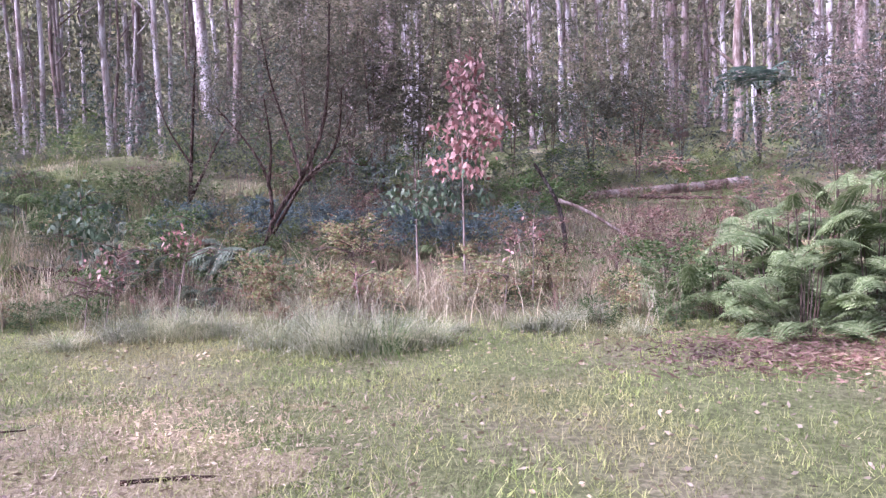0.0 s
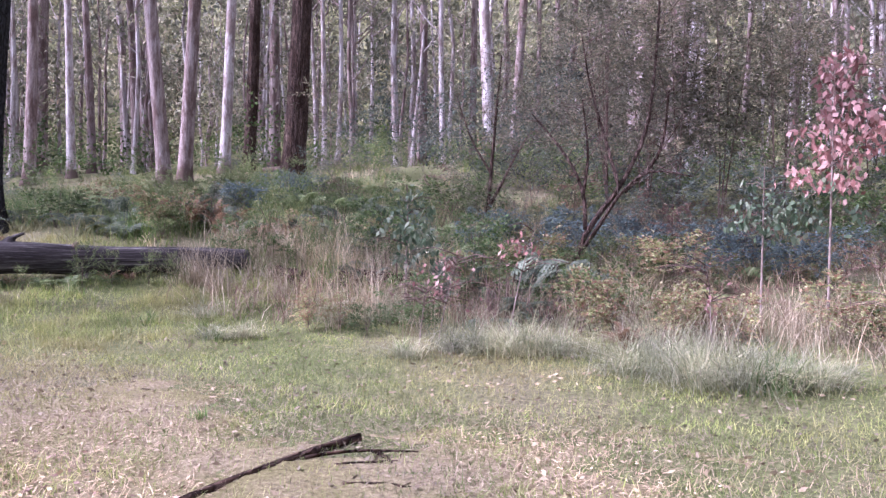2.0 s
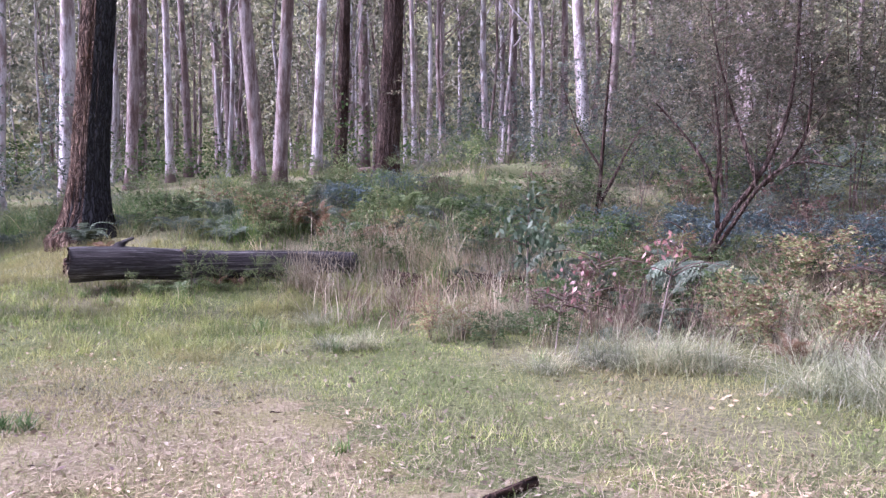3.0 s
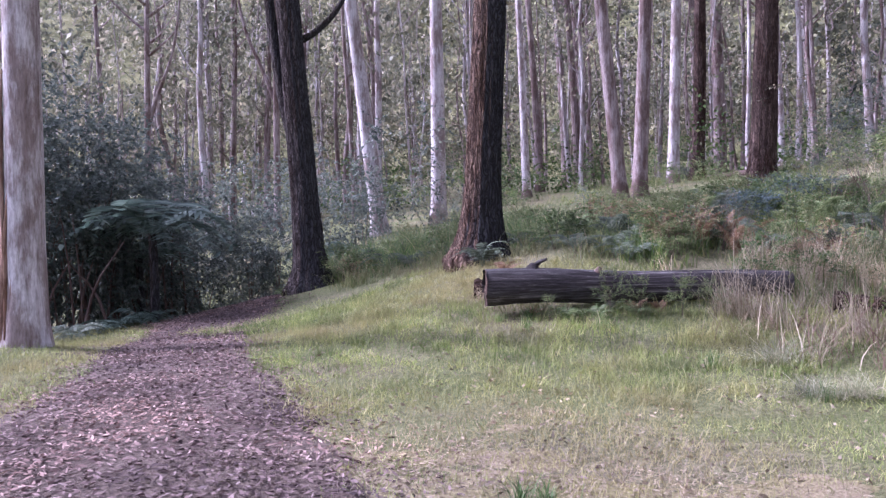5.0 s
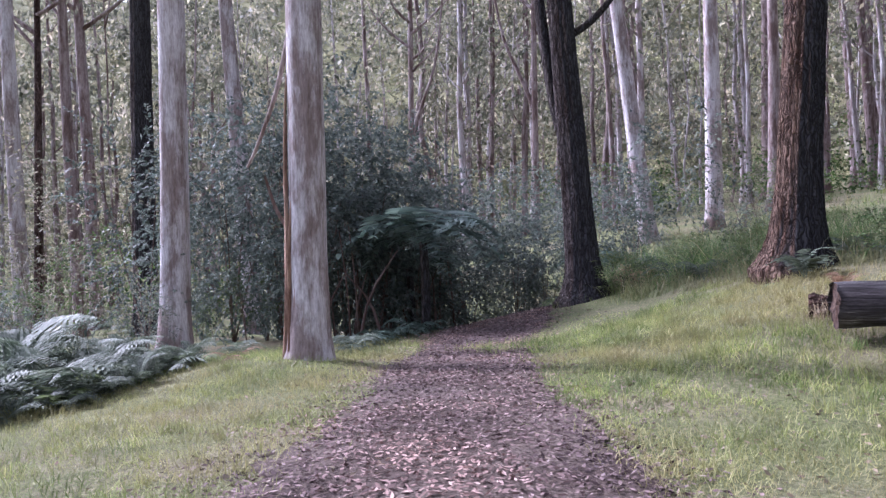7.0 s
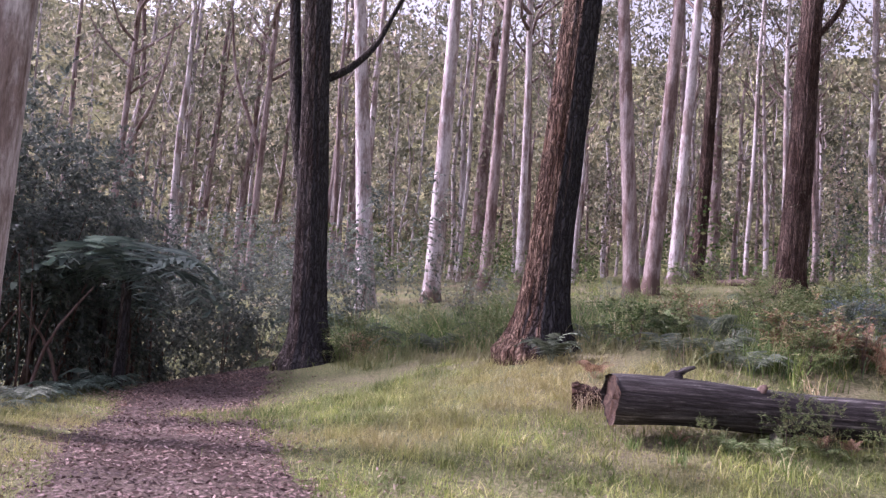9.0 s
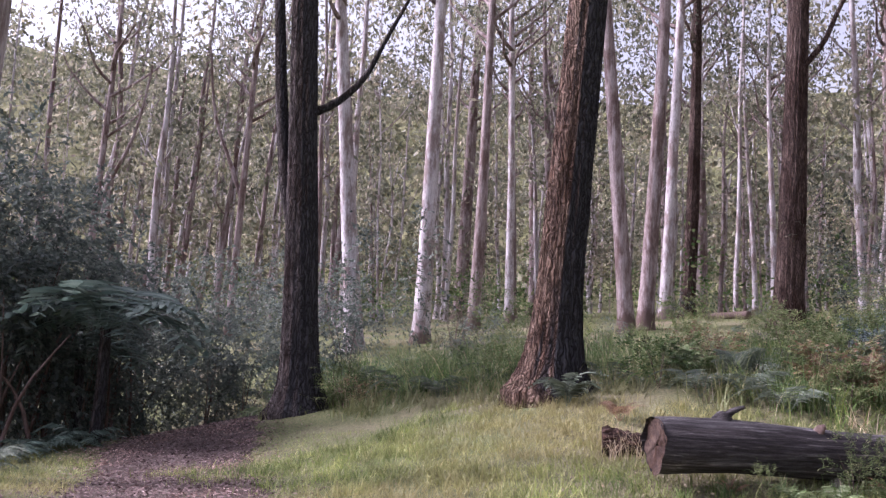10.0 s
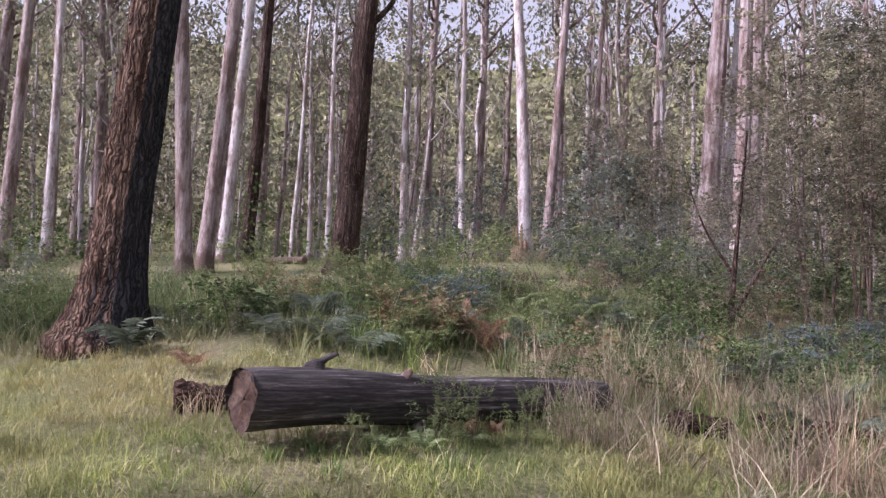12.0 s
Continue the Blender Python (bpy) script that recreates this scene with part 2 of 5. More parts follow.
M["lawn"] = leaf_mat("lawn_blades", [(0.0, (0.095, 0.142, 0.036)), (0.4, (0.182, 0.235, 0.066)), (0.8, (0.275, 0.303, 0.11)), (1.0, (0.41, 0.38, 0.2))], 0.3, 0.7, clump=1.6, patch=0.28, patch_col=(0.36, 0.3, 0.145))
M["sedge"] = leaf_mat("sedge_blades", [(0.0, (0.06, 0.115, 0.035)), (0.5, (0.125, 0.195, 0.065)), (0.85, (0.24, 0.27, 0.13)), (1.0, (0.45, 0.39, 0.26))], 0.3, clump=1.2)
M["pale_sedge"] = leaf_mat("pale_sedge_blades", [(0.0, (0.17, 0.195, 0.1)), (0.5, (0.32, 0.335, 0.2)), (0.85, (0.47, 0.45, 0.32)), (1.0, (0.6, 0.54, 0.42))], 0.3, clump=1.2)
M["dry"] = leaf_mat("dry_grass_blades", [(0.0, (0.2, 0.155, 0.095)), (0.5, (0.37, 0.3, 0.205)), (1.0, (0.6, 0.515, 0.39))], 0.3)
M["meadow"] = leaf_mat("meadow_blades", [(0.0, (0.065, 0.115, 0.024)), (0.5, (0.125, 0.195, 0.045)), (0.85, (0.22, 0.255, 0.08)), (1.0, (0.36, 0.32, 0.17))], 0.35, clump=0.9, patch=0.13, patch_col=(0.24, 0.22, 0.13))
M["strawlitter"] = leaf_mat("dry_fallen_leaves", [(0.0, (0.18, 0.138, 0.094)), (0.5, (0.3, 0.232, 0.158)), (1.0, (0.4, 0.33, 0.24))], 0.1)
M["litter"] = leaf_mat("fallen_leaves", [(0.0, (0.055, 0.036, 0.034)), (0.4, (0.16, 0.108, 0.098)), (0.85, (0.28, 0.196, 0.178)), (1.0, (0.38, 0.285, 0.262))], 0.1, 0.9)


def ground_mat():
    m, nodes, links, b = node_mat("forest_floor", 0.95, 0.1)
    n1 = noise_out(nodes, links, 0.33, detail=6)
    n2 = noise_out(nodes, links, 18, detail=8, rough=0.7)
    c1 = ramp(nodes, links, n2, [(0.3, (0.045, 0.05, 0.024)), (0.5, (0.115, 0.125, 0.055)), (0.7, (0.22, 0.21, 0.11))])
    c2 = ramp(nodes, links, n2, [(0.3, (0.07, 0.055, 0.04)), (0.5, (0.18, 0.145, 0.1)), (0.7, (0.33, 0.28, 0.2))])
    f = ramp(nodes, links, n1, [(0.46, (0, 0, 0)), (0.66, (0.8, 0.8, 0.8))])
    links.new(mixed(nodes, links, f, c1, c2), b.inputs["Base Color"])
    bump(nodes, links, b, n2, 0.8, 0.04)
    return m


def track_mat():
    m, nodes, links, b = node_mat("trodden_leaf_litter", 0.92, 0.15)
    n1 = noise_out(nodes, links, 0.8, detail=5)
    n2 = noise_out(nodes, links, 22, detail=8, rough=0.75)
    c1 = ramp(nodes, links, n2, [(0.32, (0.03, 0.022, 0.02)), (0.5, (0.11, 0.083, 0.068)), (0.66, (0.22, 0.172, 0.142)), (0.8, (0.38, 0.31, 0.26))])
    c2 = mixed(nodes, links, 1.0, c1, (0.55, 0.5, 0.5), "MULTIPLY")
    f = ramp(nodes, links, n1, [(0.4, (0, 0, 0)), (0.62, (1, 1, 1))])
    links.new(mixed(nodes, links, f, c1, c2), b.inputs["Base Color"])
    bump(nodes, links, b, n2, 1.0, 0.03)
    return m


def hill_mat():
    m, nodes, links, b = node_mat("wooded_hillside", 0.95, 0.1)
    n1 = noise_out(nodes, links, 0.12, detail=8, rough=0.7)
    links.new(ramp(nodes, links, n1, [(0.3, (0.06, 0.065, 0.035)), (0.5, (0.16, 0.16, 0.075)), (0.7, (0.32, 0.3, 0.16))]), b.inputs["Base Color"])
    bump(nodes, links, b, n1, 1.0, 4.0)
    return m


def straw_mat():
    m, nodes, links, b = node_mat("worn_straw_ground", 0.95, 0.1)
    n1, n2 = noise_out(nodes, links, 1.1, detail=6), noise_out(nodes, links, 26, detail=8, rough=0.75)
    c = ramp(nodes, links, n2, [(0.3, (0.095, 0.08, 0.05)), (0.5, (0.26, 0.21, 0.135)), (0.72, (0.44, 0.37, 0.255))])
    g = mixed(nodes, links, 1.0, c, (0.72, 0.78, 0.6), "MULTIPLY")
    links.new(mixed(nodes, links, ramp(nodes, links, n1, [(0.42, (0, 0, 0)), (0.58, (1, 1, 1))]), c, g), b.inputs["Base Color"])
    bump(nodes, links, b, n2, 0.9, 0.03)
    return m


M["ground"], M["track"], M["hill"], M["straw"] = ground_mat(), track_mat(), hill_mat(), straw_mat()


# ---- mesh builders ----
def sig(v):
    return 1 / (1 + np.exp(-np.clip(v, -40, 40)))


def sp(v, k):
    return k * np.log1p(np.exp(np.clip(np.asarray(v, float) / k, -50, 50)))


def height(x, y):
    """The lie of the land: a level clearing, a bank that climbs to +y, a gully beyond the track, hills far off."""
    x, y = np.asarray(x, float), np.asarray(y, float)
    y0 = 11.3 - 4.8 * np.exp(-((x + 14.5) / 5.0) ** 2)
    m = 0.055 + 0.108 * sig(-(x + 1) / 4)
    d = sp(y - y0, 1.2)
    z = -0.2 + m * np.minimum(d, 25) + 0.6 * m * np.clip(d - 25, 0, 60)
    z = z + 0.17 * np.exp(-((x + 9) / 5) ** 2 - ((y - 3) / 3.5) ** 2)
    z = z - 0.036 * np.minimum(sp(-x - 16, 1.5), 30) * sig((16 - y) / 2.0)
    z = z + 0.42 * np.exp(-((x + 19.5) / 6) ** 2 - ((y - 14.5) / 3.2) ** 2)
    z = z - 0.12 * np.minimum(sp(1.2 - y - 0.1 * np.clip(x + 12, -30, 30), 1.0), 25) * sig(-(x + 13) / 1.5)
    z = z + 0.14 * np.minimum(sp(y - 26, 3), 50) * sig((x - 1) / 3)
    z = z - 1.3 * sig((-x - 27.9) / 0.7) * np.exp(-((y - 14) / 6) ** 2)
    z = z + 0.24 * np.exp(-((x + 18.7) / 2.2) ** 2 - ((y - 4.0) / 1.4) ** 2)
    return z + 0.5 * np.minimum(sp(np.hypot(x + 6, y) - 130, 12), 224) * sig((y + 0.5 * np.abs(x) - 40) / 20)


def gz(x, y):
    return float(height(x, y))


def mesh_np(name, verts, faces, mats, index=None, smooth=False):
    """A mesh out of arrays; faces all of one size."""
    verts, faces = np.asarray(verts, np.float32), np.asarray(faces, np.int32)
    me = bpy.data.meshes.new(name)
    k = faces.shape[1]
    me.vertices.add(len(verts))
    me.vertices.foreach_set("co", verts.ravel())
    me.loops.add(faces.size)
    me.loops.foreach_set("vertex_index", faces.ravel())
    me.polygons.add(len(faces))
    me.polygons.foreach_set("loop_start", np.arange(0, faces.size, k, dtype=np.int32))
    me.polygons.foreach_set("loop_total", np.full(len(faces), k, np.int32))
    for m in mats:
        me.materials.append(M[m])
    if index is not None:
        me.polygons.foreach_set("material_index", np.asarray(index, np.int32))
    if smooth:
        me.polygons.foreach_set("use_smooth", np.ones(len(faces), bool))
    me.update(calc_edges=True)
    return me


def join(parts):
    """(verts, faces) pairs as one."""
    vs, fs, n = [], [], 0
    for v, f in parts:
        vs.append(v)
        fs.append(np.asarray(f) + n)
        n += len(v)
    return np.concatenate(vs), np.concatenate(fs)


def part(name, me, parent, label="", m=None):
    ob = new(name, me)
    ob.parent = parent
    if m is not None:
        ob.matrix_basis = m
    if label:
        ob["label"] = label
    return ob


def thing(name, x, y, label, category, group="", kind="", z=None, turn=0.0, size=1.0):
    ob = new(name)
    ob.empty_display_size = 0.1
    ob.matrix_basis = pose(x, y, gz(x, y) if z is None else z, 0, 0, turn) @ Matrix.Scale(size, 4)
    return tagged(ob, label, category, group, kind)


def tube(points, radii, sides=10, rough=0.0, ridges=0, cap=True):
    """A limb along a line of points: rings of quads, uneven or ridged, closed at both ends."""
    P = np.asarray(points, float)
    R = np.asarray(radii, float)
    T = np.gradient(P, axis=0)
    T /= np.linalg.norm(T, axis=1)[:, None] + 1e-9
    ref = np.array([0.0, 1.0, 0.0]) if abs(T[:, 1]).mean() < 0.8 else np.array([1.0, 0.0, 0.0])
    A = np.cross(T, ref)
    A /= np.linalg.norm(A, axis=1)[:, None]
    B = np.cross(T, A)
    th = np.linspace(0, 2 * np.pi, sides, endpoint=False)
    k = np.ones((len(P), sides))
    if rough:
        ph = rng.uniform(0, 6.28, 6)
        s = np.linspace(0, 1, len(P))[:, None] * len(P) * 0.35
        k += rough * (np.sin(2 * th + ph[0] + s * 0.6) * 0.5 + np.sin(3 * th + ph[1] - s) * 0.35 + np.sin(5 * th + ph[2] + 1.7 * s) * 0.25) + rough * 0.5 * rng.normal(0, 0.5, k.shape)
    if ridges:
        k += 0.035 * np.sin(ridges * th + 1.0) * np.sin(0.5 * ridges * th + np.arange(len(P))[:, None] * 0.25) + 0.05 * np.sin(ridges * th + rng.normal(0, 0.6, (len(P), 1)).cumsum(0) * 0.35) + 0.02 * rng.normal(0, 1, k.shape)
    V = P[:, None] + R[:, None, None] * k[..., None] * (np.cos(th)[None, :, None] * A[:, None] + np.sin(th)[None, :, None] * B[:, None])
    n, s = len(P), sides
    i, j = np.meshgrid(np.arange(n - 1), np.arange(s), indexing="ij")
    F = np.stack([i * s + j, (i + 1) * s + j, (i + 1) * s + (j + 1) % s, i * s + (j + 1) % s], -1).reshape(-1, 4)
    V = V.reshape(-1, 3)
    if cap:
        V = np.concatenate([V, P[:1], P[-1:]])
        a, j = n * s, np.arange(s)
        lo = np.stack([np.full(s, a), j, (j + 1) % s, np.full(s, a)], -1)
        e = (n - 1) * s
        hi = np.stack([np.full(s, a + 1), e + (j + 1) % s, e + j, np.full(s, a + 1)], -1)
        V, F = V, np.concatenate([F, fix_fan(lo), fix_fan(hi)])
    return V, F


def fix_fan(f):
    """Fans of triangles as pairs of quads, so that a limb is quads alone."""
    out = []
    for q in range(0, len(f) - 1, 2):
        out.append((f[q][0], f[q][1], f[q][2], f[q + 1][2]))
    return np.array(out, int)


def line(points, n):
    """A smooth line through a few points."""
    P = np.asarray(points, float)
    t = np.linspace(0, len(P) - 1, n)
    i = np.clip(t.astype(int), 0, len(P) - 2)
    f = (t - i)[:, None]
    a, b, c, d = P[np.clip(i - 1, 0, None)], P[i], P[i + 1], P[np.clip(i + 2, None, len(P) - 1)]
    return 0.5 * (2 * b + (c - a) * f + (2 * a - 5 * b + 4 * c - d) * f * f + (3 * b - a - 3 * c + d) * f ** 3)


def leaves(centers, length, width, droop=0.3, spread=0.4, flat=None):
    """Leaves, each one folded diamond of two faces' width, hung at random about the centres."""
    n = len(centers)
    yaw = rng.uniform(0, 2 * np.pi, n)
    pit = rng.normal(-droop, spread, n)
    ax = np.stack([np.cos(yaw) * np.cos(pit), np.sin(yaw) * np.cos(pit), np.sin(pit)], -1)
    up = rng.normal(0, 1, (n, 3))
    if flat is not None:
        up = up * flat + (0, 0, 1)
    side = np.cross(ax, up)
    side /= np.linalg.norm(side, axis=1)[:, None] + 1e-9
    L = (length * rng.uniform(0.6, 1.3, n))[:, None]
    W = (width * rng.uniform(0.7, 1.3, n))[:, None]
    c = np.asarray(centers)
    V = np.stack([c, c + ax * L * 0.45 + side * W, c + ax * L, c + ax * L * 0.45 - side * W], 1).reshape(-1, 3)
    return V, np.arange(4 * n).reshape(-1, 4)


def sprays(centers, dirs, length, k, leaf, width, sag=0.35):
    """Drooping leafy twigs: k leaves set by turns on either side of each one's line."""
    n = len(centers)
    d = dirs / (np.linalg.norm(dirs, axis=1)[:, None] + 1e-9)
    L = (length * rng.uniform(0.6, 1.3, n))[:, None]
    s = np.linspace(0.05, 1, k)
    sd = np.cross(d, (0, 0, 1.0))
    sd /= np.linalg.norm(sd, axis=1)[:, None] + 1e-9
    p = centers[:, None] + d[:, None] * (L * s[None])[..., None]
    p[..., 2] -= sag * L * s[None] ** 2
    turn = np.where(np.arange(k) % 2, 1.0, -1.0)[None, :, None]
    ax = 0.75 * d[:, None] + turn * sd[:, None] * 0.7 + rng.normal(0, 0.28, (n, k, 3))
    ax[..., 2] -= 0.25 + sag * s[None]
    ax /= np.linalg.norm(ax, axis=2)[..., None]
    up = rng.normal(0, 0.5, (n, k, 3)) + (0, 0, 1.0)
    side = np.cross(ax, up)
    side /= np.linalg.norm(side, axis=2)[..., None] + 1e-9
    l = leaf * rng.uniform(0.6, 1.25, (n, k, 1)) * (1.15 - 0.4 * s[None, :, None])
    w = width * rng.uniform(0.7, 1.3, (n, k, 1))
    V = np.stack([p, p + ax * l * 0.45 + side * w, p + ax * l, p + ax * l * 0.45 - side * w], 2).reshape(-1, 3)
    return V, np.arange(4 * n * k).reshape(-1, 4)


def spray_cloud(n, centre, radius, length, k, leaf, width, lift=0.1, sag=0.35, clump=7):
    """Leafy twigs that reach outwards from uneven tufts about a centre."""
    c = rng.normal(0, 1, (max(1, n // clump), 3))
    c *= (rng.uniform(0.2, 1, len(c)) ** 0.45 / np.linalg.norm(c, axis=1))[:, None]
    c = np.repeat(c, clump, 0) + rng.normal(0, 0.13, (len(c) * clump, 3))
    d = c * (1, 1, 0.5) + rng.normal(0, 0.45, c.shape) + (0, 0, lift)
    return sprays(np.asarray(centre) + c * np.asarray(radius), d, length, k, leaf, width, sag)


def clumps(n, centre, radius, spread, per):
    """Points in uneven clumps about a centre."""
    c = rng.normal(0, 1, (n, 3))
    c *= (rng.uniform(0.25, 1, n) ** 0.5 / np.linalg.norm(c, axis=1))[:, None]
    c = np.asarray(centre) + c * np.asarray(radius)
    s = spread * rng.uniform(0.5, 1.4, n)
    p = np.repeat(c, per, 0) + rng.normal(0, 1, (n * per, 3)) * np.repeat(s, per)[:, None]
    return p[rng.uniform(0, 1, len(p)) < 0.9]


def blades(roots, length, width, lean, segs=2):
    """Grass: tapered blades that bend over, each one a strip of quads closed to a tip."""
    n = len(roots)
    yaw = rng.uniform(0, 2 * np.pi, n)
    out = np.stack([np.cos(yaw), np.sin(yaw), np.zeros(n)], -1)
    side = np.stack([-np.sin(yaw), np.cos(yaw), np.zeros(n)], -1)
    twist = rng.uniform(-0.9, 0.9, n)[:, None]
    side = side * np.cos(twist) + out * np.sin(twist)
    L = (length * rng.uniform(0.45, 1.3, n))[:, None]
    ln = (lean * rng.uniform(0.2, 1.6, n))[:, None]
    W = (width * rng.uniform(0.6, 1.3, n))[:, None]
    rows = []
    for k in range(segs + 1):
        f = k / segs
        p = roots + out * L * ln * f ** 1.7 + np.array([0, 0, 1.0]) * L * (f - 0.35 * ln * f ** 2)
        w = W * (1 - f) ** 0.7 + 0.0004
        rows += [p - side * w, p + side * w]
    V = np.stack(rows, 1).reshape(-1, 3)
    q = np.array([[2 * k, 2 * k + 1, 2 * k + 3, 2 * k + 2] for k in range(segs)])
    F = (q[None] + (np.arange(n) * 2 * (segs + 1))[:, None, None]).reshape(-1, 4)
    return V, F


def stuff(name, parts, mat, label, category):
    v, f = join(parts)
    return tagged(new(name, mesh_np(name, v, f, [mat])), label, category, kind="stuff")


# ---- ground, track, hills ----
def ground_sheet():
    u = np.linspace(-1, 1, 221)
    s = 26 * u + 900 * u ** 7
    X, Y = np.meshgrid(s - 8, s + 9, indexing="ij")
    Z = height(X, Y) + 0.02 * np.sin(1.9 * X + 0.7 * Y) * np.sin(1.3 * Y - 0.4 * X) * (np.hypot(X + 8, Y - 9) < 60)
    n = len(u)
    i, j = np.meshgrid(np.arange(n - 1), np.arange(n - 1), indexing="ij")
    F = np.stack([i * n + j, (i + 1) * n + j, (i + 1) * n + j + 1, i * n + j + 1], -1).reshape(-1, 4)
    V = np.stack([X, Y, Z], -1).reshape(-1, 3)
    mid = V[F].mean(1)
    ob = new("ground", mesh_np("ground", V, F, ["ground", "hill"], np.hypot(mid[:, 0] + 6, mid[:, 1]) > 125, smooth=True))
    return tagged(ob, "sloping forest floor of grass, soil and litter, hills beyond", "ground", kind="structure")


ground_sheet()

TRACK_R = [(40, -4), (8, 1.0), (1.5, 1.2), (-3, 2.2), (-6, 3.1), (-8.1, 4.04), (-9.8, 4.7), (-11.75, 5.5), (-14.5, 6.45), (-17.3, 7.9), (-20.3, 9.6), (-22.4, 11.1), (-24.5, 12.3), (-27, 13.9), (-28.8, 15.2), (-30, 16)]
TRACK_L = [(40, -9), (8, -3.5), (0, -2.5), (-4, -1.8), (-8, -0.2), (-11.2, 2.2), (-12.8, 3.2), (-15.5, 4.7), (-17.2, 5.4), (-19.5, 6.8), (-22, 8), (-23.8, 8.9), (-25.9, 10.7), (-27.6, 12), (-29.6, 13.3), (-30.8, 14)]
EDGE_R, EDGE_L = line([(*p, 0) for p in TRACK_R], 240)[:, :2], line([(*p, 0) for p in TRACK_L], 240)[:, :2]


def across(x, y):
    """How far a place lies across the track: 0 at the left edge, 1 at the right."""
    x, y = np.asarray(x, float), np.asarray(y, float)
    d = EDGE_R - EDGE_L
    w2 = (d ** 2).sum(1)
    out = np.zeros(len(x))
    for s in range(0, len(x), 20000):
        px, py = x[s:s + 20000, None] - EDGE_L[:, 0], y[s:s + 20000, None] - EDGE_L[:, 1]
        f = (px * d[:, 0] + py * d[:, 1]) / w2
        g = np.clip(f, -0.6, 1.6)
        k = np.argmin((px - g * d[:, 0]) ** 2 + (py - g * d[:, 1]) ** 2, 1)
        out[s:s + 20000] = f[np.arange(len(k)), k]
    return out


def track():
    n = 24
    wob = 0.03 * np.sin(np.arange(240) * 0.5) + 0.02 * np.sin(np.arange(240) * 1.13 + 1)
    f = np.linspace(0, 1, n)[None, :, None]
    L, R = EDGE_L[:, None], EDGE_R[:, None]
    P = L + (R - L) * (f * (1 + 2 * wob[:, None, None]) - wob[:, None, None])
    lift = 0.035 * np.sin(np.pi * np.linspace(0, 1, n))[None] ** 0.5 - 0.006
    rut = -0.02 * np.exp(-((np.linspace(0, 1, n) - 0.28) / 0.08) ** 2) - 0.02 * np.exp(-((np.linspace(0, 1, n) - 0.72) / 0.08) ** 2)
    Z = height(P[..., 0], P[..., 1]) + 0.02 + lift + rut[None] + rng.normal(0, 0.006, P.shape[:2])
    V = np.concatenate([P, Z[..., None]], -1).reshape(-1, 3)
    i, j = np.meshgrid(np.arange(239), np.arange(n - 1), indexing="ij")
    F = np.stack([i * n + j, i * n + j + 1, (i + 1) * n + j + 1, (i + 1) * n + j], -1).reshape(-1, 4)
    tagged(new("path", mesh_np("path", V, F, ["track"], smooth=True)), "walking track of trodden brown leaf litter", "path", kind="structure")


track()


def worn_ground():
    """The trodden straw-coloured patch beside the track."""
    n, k = 110, 80
    X, Y = np.meshgrid(np.linspace(-9.5, -0.8, n), np.linspace(1.0, 7.2, k), indexing="ij")
    X, Y = X + rng.normal(0, 0.015, X.shape), Y + rng.normal(0, 0.015, X.shape)
    i, j = np.meshgrid(np.arange(n - 1), np.arange(k - 1), indexing="ij")
    F = np.stack([i * k + j, (i + 1) * k + j, (i + 1) * k + j + 1, i * k + j + 1], -1).reshape(-1, 4)
    wob = 0.3 * np.sin(2.6 * X + 3 * Y) + 0.22 * np.sin(6.1 * X - 4 * Y) + 0.16 * np.sin(11 * X + 9 * Y) * np.sin(13 * Y - 7 * X)
    rim = np.minimum(np.minimum(5.8 + 0.5 * np.sin(1.7 * X) + wob - Y, -2.0 + 0.6 * np.sin(3 * Y) + wob - X), X + 9.0 + wob)
    V = np.stack([X, Y, height(X, Y) + 0.02 * np.sin(1.9 * X + 0.7 * Y) * np.sin(1.3 * Y - 0.4 * X) + np.clip(0.05 * rim, -0.06, 0.012) + rng.normal(0, 0.006, X.shape)], -1).reshape(-1, 3)
    keep = rim.reshape(-1)[F].mean(1) > -0.9
    tagged(new("worn_ground", mesh_np("worn_ground", V, F[keep], ["straw"], smooth=True)), "worn straw-coloured patch of bare trodden ground", "ground", kind="structure")


worn_ground()


# ---- trees ----
def crown_set(seed_leaves, leaf, spread, reach, tall, n):
    """Limbs and leaves of a crown, root at the origin."""
    limbs, spots = [], []
    for k in range(n):
        a, z0 = rng.uniform(0, 6.28), tall * (0.05 + 0.6 * k / n)
        r = reach * rng.uniform(0.5, 1.0) * (1 - 0.4 * k / n)
        p = line([(0, 0, z0), (r * 0.35 * math.cos(a), r * 0.35 * math.sin(a), z0 + 0.25 * r), (r * 0.75 * math.cos(a + 0.3), r * 0.75 * math.sin(a + 0.3), z0 + 0.7 * r), (r * math.cos(a + 0.2), r * math.sin(a + 0.2), z0 + 1.1 * r)], 7)
        limbs.append(tube(p, np.linspace(0.09, 0.02, 7), 6))
        spots += [clumps(4, p[-1], (1.1, 1.1, 0.7), spread, seed_leaves), clumps(2, p[4], (0.8, 0.8, 0.5), spread, seed_leaves)]
    spots.append(clumps(5, (0, 0, tall), (1.3, 1.3, 1.0), spread, seed_leaves))
    lv, lf = leaves(np.concatenate(spots), leaf, leaf * 0.2, 0.9, 0.5)
    return [mesh_np("limb", v, f, ["gum_grey"], smooth=True) for v, f in limbs], mesh_np("crown", lv, lf, ["canopy"])


CROWNS = [crown_set(20, 0.26, 0.42, 3.4, 9, 8) for _ in range(4)]


